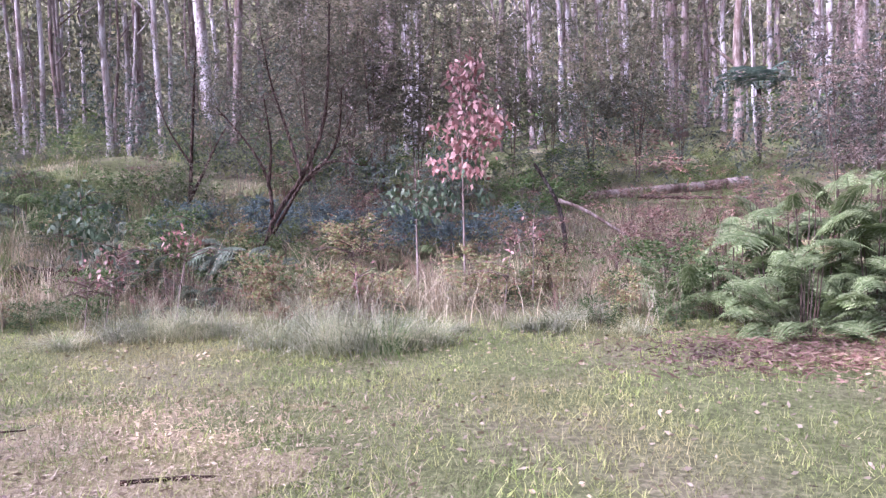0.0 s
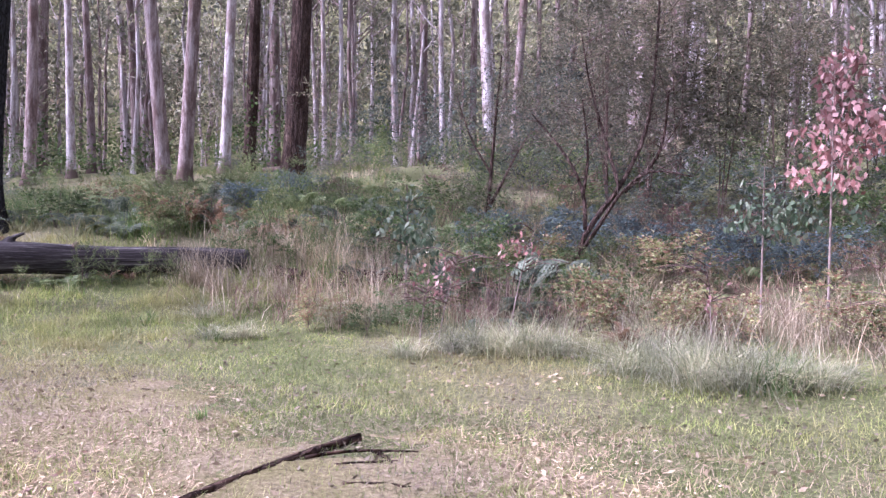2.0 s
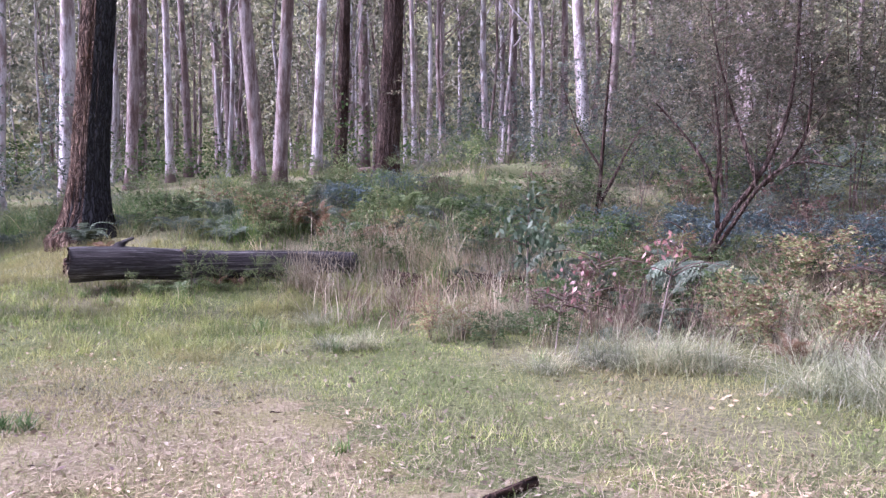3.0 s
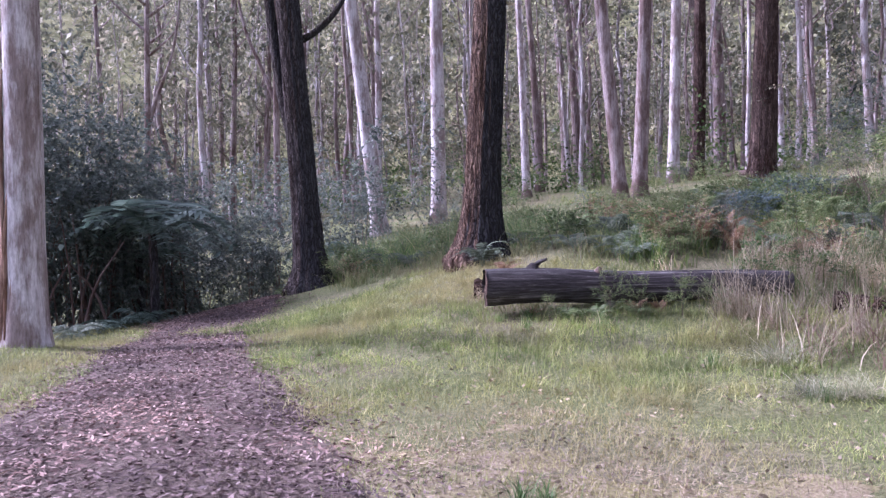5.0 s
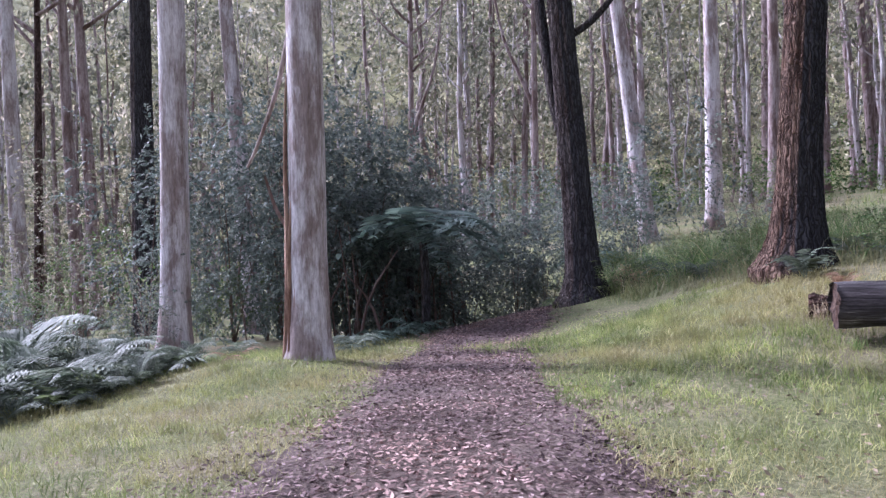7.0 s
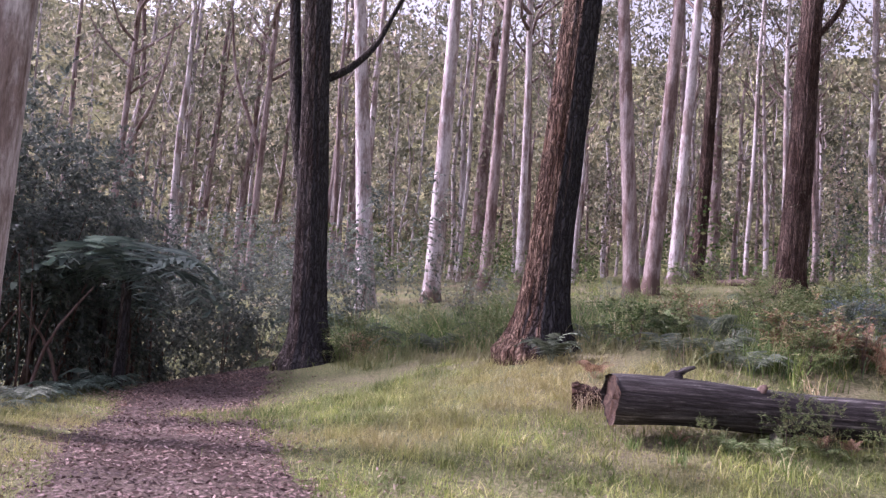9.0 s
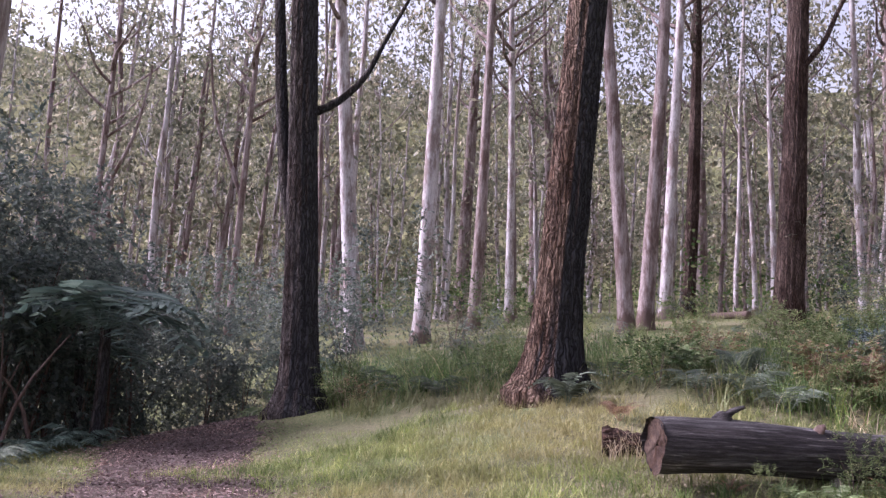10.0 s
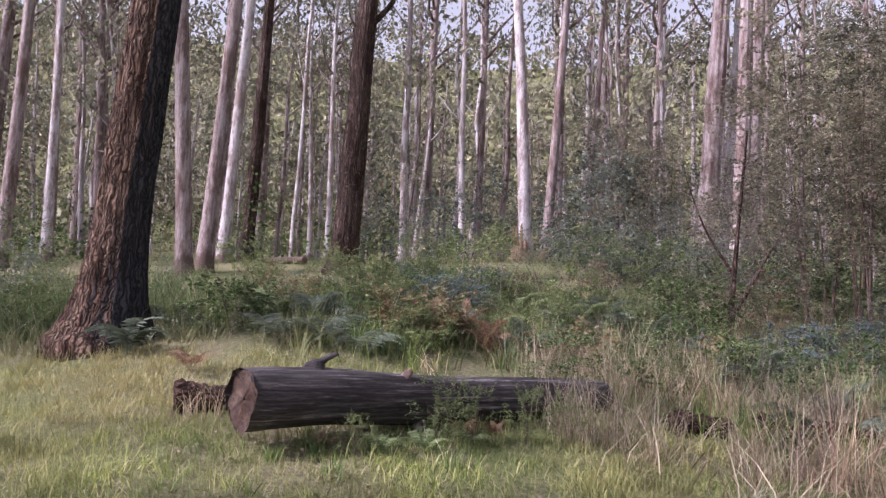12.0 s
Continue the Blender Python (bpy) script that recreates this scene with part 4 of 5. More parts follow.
# ---- wattles, saplings ----
def wattle(x, y, specs, cloud, n_leaf, label, mat="wattle", leaf=0.07):
    t = thing("wattle", x, y, label, "small tree")
    for k, s in enumerate(specs):
        part("stem" if k == 0 else "branch", stick_mesh("stem", [s], "brown"), t)
    fine = []
    for s in specs:
        p = line(s[0], 12)
        for q in p[5:]:
            for _ in range(2):
                o = rng.normal(0, 1, 3)
                o[2] = abs(o[2]) * 0.8
                fine.append(stick([q, q + o * 0.25, q + o * 0.5 + (0, 0, 0.1)], 0.008, 0.003, 4, 4, 0))
    for tv, tf in fine:
        part("twig", mesh_np("twig", tv, tf, ["twig"]), t)
    pts = np.concatenate([clumps(max(1, int(w * n_leaf / 26)), c, r, 0.2, 26) for c, r, w in cloud])
    v, f = leaves(pts, leaf, leaf * 0.16, 0.2, 0.7)
    part("foliage", mesh_np("foliage", v, f, [mat]), t, "fine sparse grey-green foliage")
    return t


wattle(-4.98, 15.6, [([(0, 0, -0.1), (0.35, 0, 0.9), (0.9, 0.1, 1.7), (1.35, 0.1, 2.7), (1.5, 0, 3.9), (1.55, 0, 5.0)], 0.06, 0.02),
                     ([(0.05, 0, 0.2), (0.55, -0.1, 0.95), (1.0, -0.2, 1.6), (1.5, -0.25, 1.95), (2.2, -0.3, 1.85)], 0.045, 0.01),
                     ([(0.3, 0, 0.9), (0.22, 0.1, 1.6), (-0.12, 0.1, 2.3), (-0.8, 0.2, 3.1)], 0.045, 0.012),
                     ([(0.24, 0, 1.5), (0.32, 0, 2.3), (0.2, 0, 3.3)], 0.035, 0.012),
                     ([(1.0, 0, 1.6), (1.6, 0, 2.3), (1.75, 0, 3.4)], 0.04, 0.012),
                     ([(0.9, 0, 1.7), (0.6, 0.2, 2.6), (0.3, 0.2, 3.6), (0.1, 0.3, 4.6)], 0.04, 0.01)],
       [((0.2, 0.3, 3.9), (2.0, 1.6, 1.3), 0.6), ((2.0, 0.2, 3.2), (1.2, 1.2, 1.3), 0.3), ((1.2, 0.2, 5.2), (1.6, 1.2, 0.9), 0.4)], 4200, "leaning wattle with dark crooked stems and thin foliage")
wattle(-8.29, 20.7, [([(0, 0, -0.1), (0.12, 0, 0.8), (0.2, 0, 1.9), (0.3, 0, 3.2), (0.4, 0, 4.4)], 0.07, 0.02),
                     ([(0.06, 0, 0.4), (0.45, 0, 1.1), (0.75, 0, 1.7), (1.1, 0, 2.3)], 0.055, 0.012),
                     ([(0.15, 0, 1.4), (-0.4, 0, 2.3), (-0.8, 0, 3.4)], 0.035, 0.01)],
       [((-0.2, 0.2, 3.8), (1.9, 1.5, 1.4), 0.6), ((0.9, 0.2, 2.9), (1.2, 1.2, 1.0), 0.4), ((-1.4, 0, 2.2), (1.0, 1.0, 1.2), 0.3)], 3800, "thin twin-stemmed wattle in front of the forest")


def sapling(x, y, h, red, green, label, leaf=0.125, lean=0.0, thick=0.02):
    t = thing("sapling", x, y, label, "sapling")
    part("stem", stick_mesh("stem", [([(0, 0, -0.1), (lean * 0.3, 0, h * 0.35), (lean * 0.6, 0.03, h * 0.7), (lean, 0, h)], thick, 0.25 * thick)], "palewood"), t)
    for k in range(10):
        z, a, r = h * rng.uniform(0.35, 0.95), rng.uniform(0, 6.28), rng.uniform(0.25, 0.75)
        tw = stick([(lean * z / h, 0, z), (lean * z / h + 0.5 * r * math.cos(a), 0.5 * r * math.sin(a), z + 0.1), (lean * z / h + r * math.cos(a), r * math.sin(a), z + 0.05)], 0.008, 0.003, 6, 5, 0)
        part("twig", mesh_np("twig", *tw, ["twig"]), t)
    for name, mat, spots in (("dead_leaves", "red", red), ("leaves", "sapling", green)):
        if spots:
            pts = np.concatenate([clumps(n, c, r, 0.09, 9) for c, r, n in spots])
            v, f = leaves(pts, leaf, leaf * 0.26, 0.9, 0.5)
            part(name, mesh_np(name, v, f, [mat]), t, "dry pinkish-red hanging leaves" if mat == "red" else "")
    return t


sapling(-0.84, 12.36, 4.0, [((0.05, 0, 3.5), (0.28, 0.25, 0.5), 22), ((0.12, 0, 2.75), (0.55, 0.4, 0.45), 42), ((-0.1, 0, 2.2), (0.5, 0.4, 0.3), 22)], [((-0.1, 0, 1.75), (0.6, 0.5, 0.35), 16), ((-0.6, 0, 1.5), (0.5, 0.4, 0.3), 8)], "young tree with dead pink leaves above and green leaves below")
sapling(-1.65, 13.3, 2.2, [], [((0, 0, 1.6), (0.5, 0.4, 0.45), 14), ((-0.3, 0, 1.3), (0.4, 0.3, 0.3), 6)], "thin pale-stemmed sapling with drooping green leaves")
sapling(-6.9, 12.4, 1.9, [], [((0.1, 0, 1.4), (0.45, 0.4, 0.4), 26), ((0.2, 0, 0.9), (0.4, 0.4, 0.3), 14)], "broad-leaved dark green sapling at the scrub edge")
sapling(-4.6, 10.2, 1.5, [((0.1, 0, 1.2), (0.15, 0.15, 0.25), 5)], [], "dead pale sapling stalk with withered pink leaves", 0.08, 0.35, 0.012)
for x, y, h, l in ((0.15, 11.6, 1.5, 0.05), (-2.2, 10.6, 1.1, -0.1), (-5.4, 9.9, 1.2, 0.3), (-5.6, 9.8, 1.0, 0.15), (-0.3, 10.9, 1.2, 0.2)):
    sapling(x, y, h, [((l * 0.6, 0, h * 0.7), (0.12, 0.12, 0.25), 3)], [], "dry bare stalk with a few withered leaves", 0.07, l, 0.009)


# ---- ferns ----
def frond_mesh(name, mat, pairs=15, arch=0.55, wide=0.26, droop=0.9):
    """One frond a metre long: an arched rib with tapered, slightly drooping leaflets."""
    s = np.linspace(0, 1, 9)
    rib = np.stack([s * (1 - 0.18 * droop * s), 0 * s, arch * s - (arch + 0.35 * droop) * s ** 2.2 + 0.12 * s], -1)
    parts = [tube(rib, np.linspace(0.008, 0.002, 9), 3, cap=False)]
    for k in range(pairs):
        f = 0.2 + 0.79 * k / (pairs - 1)
        c = np.array([np.interp(f, s, rib[:, i]) for i in range(3)])
        L = wide * (math.sin(min(1, (1 - f) * 1.25 + 0.12) * 1.57)) * (0.75 + 0.25 * math.sin(f * 3))
        w = 0.3 / pairs
        for sd in (-1, 1):
            j = rng.normal(0, 0.02)
            tip = c + (0.3 * L, sd * L, -0.25 * L + j)
            mid = c + (0.15 * L, sd * 0.5 * L, -0.05 * L + j * 0.5)
            v = np.array([c - (w, 0, 0), c + (w, 0, 0), mid + (w, 0, -0.005), mid - (w, 0, 0.005), tip + (w * 0.3, 0, 0), tip - (w * 0.3, 0, 0)])
            parts.append((v, np.array([[0, 1, 2, 3], [3, 2, 4, 5]])))
    v, f = join(parts)
    return mesh_np(name, v, f, [mat])


def bracken_mesh(name, mat, pairs=11, arch=0.75, wide=0.34, droop=0.7):
    """A bracken frond a metre long: paired side ribs, each one set with small leaflets."""
    s = np.linspace(0, 1, 9)
    rib = np.stack([s * (1 - 0.18 * droop * s), 0 * s, arch * s - (arch + 0.3 * droop) * s ** 2.4 + 0.12 * s], -1)
    parts = [tube(rib, np.linspace(0.009, 0.002, 9), 3, cap=False)]
    for k in range(pairs):
        f = 0.28 + 0.71 * k / (pairs - 1)
        c = np.array([np.interp(f, s, rib[:, i]) for i in range(3)])
        L = wide * (1 - f) ** 0.6 * 1.15 + 0.02
        for sd in (-1, 1):
            d = np.array([0.45, sd, -0.2 + rng.normal(0, 0.08)])
            d /= np.linalg.norm(d)
            w = np.cross(d, (0, 0, 1))
            for q in range(4):
                g = (q + 0.6) / 4.2
                p = c + d * L * g - np.array([0, 0, 0.12 * L * g * g])
                l = 0.33 * L * (1 - 0.72 * g) + 0.009
                for e in (-1, 1):
                    t = p + w * e * l + d * 0.35 * l - (0, 0, 0.15 * l)
                    h = d * l * 0.27
                    parts.append((np.array([p - h, p + h, t + h * 0.5, t - h * 0.5]), np.array([[0, 1, 2, 3]])))
    v, f = join(parts)
    return mesh_np(name, v, f, [mat])


FROND = {k: [frond_mesh("frond", k, 13, a, w, d) for a, w, d in ((0.6, 0.24, 0.8), (0.45, 0.28, 1.0), (0.75, 0.22, 0.7))] for k in ("fern", "fern_dark")}
FROND["fern_grey"] = [frond_mesh("frond", "fern_grey", 19, a, w, d) for a, w, d in ((0.75, 0.2, 0.8), (0.6, 0.22, 1.0), (0.9, 0.18, 0.8))]
FROND["fern_dead"] = [bracken_mesh("frond", "fern_dead", 10, a, w, d) for a, w, d in ((0.4, 0.2, 0.6), (0.3, 0.23, 0.8), (0.5, 0.19, 0.5))]
FROND["bracken"] = [bracken_mesh("frond", "fern", 15, a, w, d) for a, w, d in ((0.35, 0.27, 0.5), (0.25, 0.3, 0.7), (0.45, 0.25, 0.4))]
FROND["bracken_grey"] = [bracken_mesh("frond", "fern_grey", 12, a, w, d) for a, w, d in ((0.5, 0.3, 0.6), (0.4, 0.33, 0.8), (0.62, 0.27, 0.5))]


def fern(x, y, size, n, mat, label, name="fern", group="ferns of the forest floor", z=None, steep=0.0):
    t = thing(name, x, y, label, "fern", group, z=z)
    for k in range(n):
        m = pose(0, 0, 0.02, 0, 0, 360 * k / n + rng.uniform(-18, 18)) @ pose(0.02, 0, 0, rng.uniform(-15, 15), rng.uniform(-22, 8) - steep, 0) @ Matrix.Scale(size * rng.uniform(0.75, 1.15), 4)
        part("frond", FROND[mat][k % 3], t, "", m)
    return t


def tree_fern(x, y, h, size, n, label):
    t = thing("tree_fern", x, y, label, "tree fern", "tree ferns")
    part("trunk", stick_mesh("trunk", [([(0, 0, -0.15), (0.03, 0.02, h * 0.5), (0.0, 0.0, h)], 0.13, 0.1, 12, 14, 0.12)], "dark"), t, "dark fibrous trunk")
    for k in range(n):
        m = pose(0, 0, h - 0.05, 0, 0, 360 * k / n + rng.uniform(-12, 12)) @ pose(0.05, 0, 0, 0, rng.uniform(-30, 12), 0) @ Matrix.Scale(size * rng.uniform(0.8, 1.1), 4)
        part("frond", FROND["fern_dark"][k % 3], t, "", m)


tree_fern(-25.0, 9.1, 2.25, 2.5, 20, "spreading dark green tree fern beside the bend")
tree_fern(-27.4, 9.6, 1.9, 1.8, 14, "shaded dark green tree fern beside the bend")
tree_fern(-29.5, 17.0, 1.2, 1.8, 14, "tree fern behind the dark forked tree")
tree_fern(12.8, 40, 3.6, 2.6, 18, "tree fern on the far hillside")
fern(-16.3, 12.45, 0.75, 13, "fern_grey", "pale dusty fern at the foot of the big tree", steep=34)
for x, y, s in ((-14.7, 13.4, 0.8), (-14.0, 13.8, 0.85), (-13.4, 13.3, 0.7), (-17.6, 15.2, 0.9), (-12.4, 16.2, 0.9), (-15.6, 15.0, 0.9)):
    fern(x, y, s, 10, "fern_grey" if s < 0.88 else "fern", "arching pale green fern behind the log", steep=15)
for x, y, s in ((-13.5, 14.5, 0.8), (-12.8, 14.7, 0.9), (-12.0, 14.5, 0.8), (-12.5, 15.1, 0.8)):
    fern(x, y, s * 0.85, 9, "fern_dead", "rust-brown dead bracken behind the log", steep=rng.uniform(40, 60))
for x, y, s in ((-18.2, 0.9, 1.5), (-19.2, 1.6, 1.5), (-18.9, -0.3, 1.7), (-20.3, 2.2, 1.2), (-19.8, 0.4, 1.8), (-17.3, 0.2, 1.2), (-20.9, 1.4, 1.6), (-16.6, -0.2, 1.0), (-20.8, 3.1, 0.9), (-19.6, 2.9, 0.8), (-18.3, 2.2, 0.8), (-22.0, 2.1, 1.2), (-17.8, 1.5, 0.9), (-21.8, 0.3, 1.9), (-16.0, -1.2, 1.2), (-22.8, -0.8, 1.9), (-21.0, -1.2, 1.8)):
    fern(x, y, s * (0.8 if y > 1.3 else 1.05), 9, "bracken_grey", "dusty grey-green bracken arching over the verge", steep=rng.uniform(8, 34))
for x, y, s in ((-21.5, 6.2, 0.7), (-20.6, 5.6, 0.6), (-22.6, 6.6, 0.7)):
    fern(x, y, s, 9, "fern_grey", "small pale fern at the edge of the track")
for x, y, s in ((-12.1, 10.2, 0.28), (-11.8, 10.45, 0.3), (-11.5, 10.9, 0.32)):
    fern(x, y, s, 8, "fern", "small green fern growing against the log", steep=25)
for k in range(18):
    s = k / 17
    fern(-14.5 - 5.8 * s + rng.normal(0, 0.3), -1.2 + 4.4 * s + rng.normal(0, 0.3), rng.uniform(0.45, 0.9), 8, "fern_grey" if k % 3 else "fern", "small arching fern on the grassy verge", steep=rng.uniform(0, 25))
for k in range(34):
    s = rng.uniform(0, 1)
    fern(-15.4 - 5.8 * s + rng.normal(0, 0.45), -0.9 + 4.3 * s + rng.normal(0, 0.45), rng.uniform(0.3, 0.6), 6, ("fern_grey", "bracken_grey")[k % 2], "small grey-green fern spilling onto the grass", steep=rng.uniform(0, 35))
for x, y, s in ((-11.55, 10.95, 0.3), (-11.3, 11.2, 0.25), (-12.6, 10.0, 0.2)):
    fern(x, y, s, 6, "fern_dead", "small dead orange fern against the log", steep=40)
fern(-15.0, 11.8, 0.5, 8, "fern_dead", "small dead orange fern in the grass", steep=35)
fern(-19.0, 3.6, 0.5, 7, "fern_dead", "small dead orange fern on the verge")
for x, y, s in ((-21.0, 15.2, 0.9), (-22.2, 15.4, 1.0), (-20.2, 16.0, 0.9), (-23.0, 16.2, 0.9), (-19.6, 14.6, 0.9), (-22.9, 15.0, 1.1), (-20.6, 14.0, 0.9), (-21.7, 14.2, 1.0), (-24.5, 16.0, 1.3), (-25.8, 16.6, 1.3), (-23.4, 17.0, 1.3), (-26.5, 18.0, 1.4), (-22.0, 16.8, 1.2)):
    fern(x, y, s, 12, "fern_grey", "pale fern on the bank behind the track", steep=15)
def bracken_bush(x, y, tall, wide, n, label, kind="bracken"):
    """A mound of bracken: stalks of different heights, each with one arching frond."""
    t = thing("bracken", x, y, label, "fern", "bracken of the clearing edge")
    for k in range(n):
        a, r = rng.uniform(0, 360), wide * math.sqrt(rng.uniform(0, 1))
        z = tall * rng.uniform(0.15, 1.0) * (1 - 0.45 * (r / wide) ** 2)
        size = rng.uniform(0.55, 0.95)
        m = pose(r * 0.75 * math.cos(radians(a)), r * 0.75 * math.sin(radians(a)), z - 0.2, 0, 0, a + rng.uniform(-50, 50)) @ pose(0, 0, 0, rng.uniform(-35, 35), rng.uniform(-50, 25), 0) @ Matrix.Scale(size, 4)
        part("frond", FROND[kind][k % 3], t, "", m)
    for k in range(8):
        a, r = rng.uniform(0, 6.28), wide * rng.uniform(0.1, 0.7)
        part("stalk", stick_mesh("stalk", [([(0.7 * r * math.cos(a), 0.7 * r * math.sin(a), -0.05), (0.85 * r * math.cos(a), 0.85 * r * math.sin(a), 0.4 * tall), (r * math.cos(a), r * math.sin(a), 0.85 * tall)], 0.012, 0.005, 5, 6, 0)], "twig"), t, "thin brown stalk")


for x, y, a, b, n in ((2.7, 10.8, 1.1, 0.7, 34), (3.5, 10.4, 1.8, 0.9, 66), (4.4, 10.8, 2.1, 1.0, 84), (5.4, 10.4, 2.2, 1.1, 84), (3.1, 9.5, 0.9, 0.6, 32), (4.2, 9.6, 1.3, 0.75, 48), (5.2, 9.3, 1.3, 0.8, 48), (2.2, 11.3, 0.8, 0.6, 18)):
    bracken_bush(x, y, a, b, n, "tall bright green bracken mound at the clearing edge")
for x, y, a, b, n in ((-5.2, 12.0, 0.8, 0.7, 20), (-6.0, 13.2, 0.9, 0.8, 22), (-7.6, 13.6, 0.7, 0.7, 18), (-8.8, 15.4, 0.8, 0.8, 20), (-4.6, 13.8, 0.8, 0.7, 18), (-10.4, 16.4, 0.9, 0.9, 22), (-13.4, 16.0, 0.8, 0.8, 20)):
    bracken_bush(x, y, a, b, n, "mound of grey-green bracken in the scrub", "bracken_grey")
for x, y, s in ((-11.4, 14.8, 0.7), (-12.3, 15.4, 0.8), (-11.0, 15.6, 0.7), (-3.2, 10.4, 0.5)):
    fern(x, y, s, 9, "fern_dead", "dead rust-brown bracken in grass", steep=30)
for k in range(26):
    x, y = rng.uniform(-17, -7), rng.uniform(14.2, 19.5)
    fern(x, y, rng.uniform(0.5, 1.0), 8, ("bracken", "bracken_grey", "fern_grey")[k % 3], "upright bracken among herbs on the slope", steep=rng.uniform(20, 45))
for k in range(44):
    x, y = rng.uniform(-28, 0), rng.uniform(14, 26)
    fern(x, y, rng.uniform(0.6, 1.2), 7, "fern" if k % 3 else "fern_grey", "green bracken on the slope")


# ---- grass helpers ----
def scatter(n, x0, x1, y0, y1):
    return rng.uniform(x0, x1, n), rng.uniform(y0, y1, n)


def tufts(name, spots, mat, label, length, width, lean, n, spread, segs=3):
    x, y, s = (np.array(c) for c in zip(*spots))
    k = np.repeat(np.arange(len(x)), n)
    r = np.abs(rng.normal(0, 1, len(k))) * spread * s[k]
    a = rng.uniform(0, 6.28, len(k))
    px, py = x[k] + r * np.cos(a), y[k] + r * np.sin(a)
    roots = np.stack([px, py, height(px, py) - 0.01], -1)
    stuff(name, [blades(roots, length * s[k], width, lean, segs)], mat, label, "grass")


# ---- shrubs ----
def shrub_set(mat, leaf, n, per, tall=0.5, wide=0.42, slim=0.22, length=0.16, lift=0.3, stems=4):
    """A shrub a metre high: stems from the root and leafy twigs in uneven tufts."""
    st = []
    for k in range(stems):
        a, r = rng.uniform(0, 6.28), rng.uniform(0.08, 0.3)
        st.append(mesh_np("stem", *stick([(0, 0, -0.03), (0.4 * r * math.cos(a), 0.4 * r * math.sin(a), 0.35), (r * math.cos(a), r * math.sin(a), rng.uniform(0.6, 0.9))], 0.007, 0.002, 6, 6, 0), ["twig"]))
    v, f = spray_cloud(n, (0, 0, tall), (wide, wide, tall * 0.9), length, per, leaf, leaf * slim, lift)
    v[:, 2] = np.abs(v[:, 2]) + 0.01
    far = spray_cloud(int(n * 0.6), (0, 0, tall), (wide, wide, tall * 0.9), length * 1.1, int(per * 0.7), leaf * 1.2, leaf * 1.3 * slim, lift)
    return st, mesh_np("foliage", v, f, [mat]), far, mat


FAR = {}
SHRUB = {"shrub": [shrub_set("shrub", 0.036, 150, 15) for _ in range(3)],
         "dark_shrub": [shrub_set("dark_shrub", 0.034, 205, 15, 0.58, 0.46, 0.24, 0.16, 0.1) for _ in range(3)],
         "wattle": [shrub_set("wattle", 0.034, 130, 14, 0.6, 0.45, 0.16, 0.17, 0.6) for _ in range(4)],
         "blue": [shrub_set("blue", 0.06, 150, 13, 0.5, 0.55, 0.24, 0.22) for _ in range(2)],
         "rust": [shrub_set("rust", 0.05, 150, 13, 0.52, 0.45, 0.3, 0.2, 0.8) for _ in range(2)],
         "pinkscrub": [shrub_set("pinkscrub", 0.055, 90, 11, 0.45, 0.55, 0.18, 0.22, 0.6) for _ in range(2)],
         "low": [shrub_set("shrub", 0.055, 150, 13, 0.5, 0.5, 0.24, 0.2, 0.6) for _ in range(2)],
         "feather": [shrub_set("feather", 0.06, 150, 15, 0.5, 0.42, 0.12, 0.26, 1.1) for _ in range(3)]}


def shrub(x, y, h, kind, label, wide=1.0):
    a, b, rest, mat = SHRUB[kind][int(rng.integers(0, len(SHRUB[kind])))]
    turn = rng.uniform(0, 360)
    if 29 < y < 45.4 and abs(x + 9.8 + 0.147 * (y - 3)) < 1.6:   # the open glade below the white gum
        return
    if 25 < y < 32.6 and -29.5 < x < -18.5 and h > 0.8:   # low growth alone about the trees of the slope
        return
    if y > 26 or x < -31:
        c, s = math.cos(radians(turn)), math.sin(radians(turn))
        v = rest[0] * (h * wide, h * wide, h)
        v = np.stack([v[:, 0] * c - v[:, 1] * s + x, v[:, 0] * s + v[:, 1] * c + y, v[:, 2] + gz(x, y)], -1)
        FAR.setdefault(mat, []).append((v, rest[1]))
        return
    t = thing("shrub", x, y, label, "shrub", "shrubs of the understorey", turn=turn)
    m = Matrix.Diagonal((h * wide, h * wide, h, 1))
    for s in a:
        part("stem", s, t, "", m)
    part("foliage", b, t, "", m)


for k in range(30):   # the dark thicket beyond the bend
    s = rng.uniform(0, 1)
    x, y = -24.5 - 22 * s + rng.normal(0, 1.5), 6.3 + 9 * s + rng.normal(0, 1.8)
    if k > 17:
        x, y = rng.uniform(-44, -31), rng.uniform(15.5, 23)
    elif x > -28.5 and y > 7.2:
        x, y = rng.uniform(-31, -27.6), rng.uniform(6.5, 10.0)
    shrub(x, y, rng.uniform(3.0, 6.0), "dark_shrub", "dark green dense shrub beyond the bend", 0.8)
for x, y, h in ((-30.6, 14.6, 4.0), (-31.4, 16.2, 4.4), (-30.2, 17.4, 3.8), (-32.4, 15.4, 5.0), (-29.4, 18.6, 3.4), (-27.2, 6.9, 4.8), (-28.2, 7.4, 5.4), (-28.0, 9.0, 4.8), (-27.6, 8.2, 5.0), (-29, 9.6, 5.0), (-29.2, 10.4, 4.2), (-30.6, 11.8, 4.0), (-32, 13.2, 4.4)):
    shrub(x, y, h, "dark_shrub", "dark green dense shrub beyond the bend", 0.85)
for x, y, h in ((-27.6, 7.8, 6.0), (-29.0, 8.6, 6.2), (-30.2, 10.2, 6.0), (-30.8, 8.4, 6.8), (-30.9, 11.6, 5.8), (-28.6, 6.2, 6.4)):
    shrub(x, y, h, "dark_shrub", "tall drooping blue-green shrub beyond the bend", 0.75)
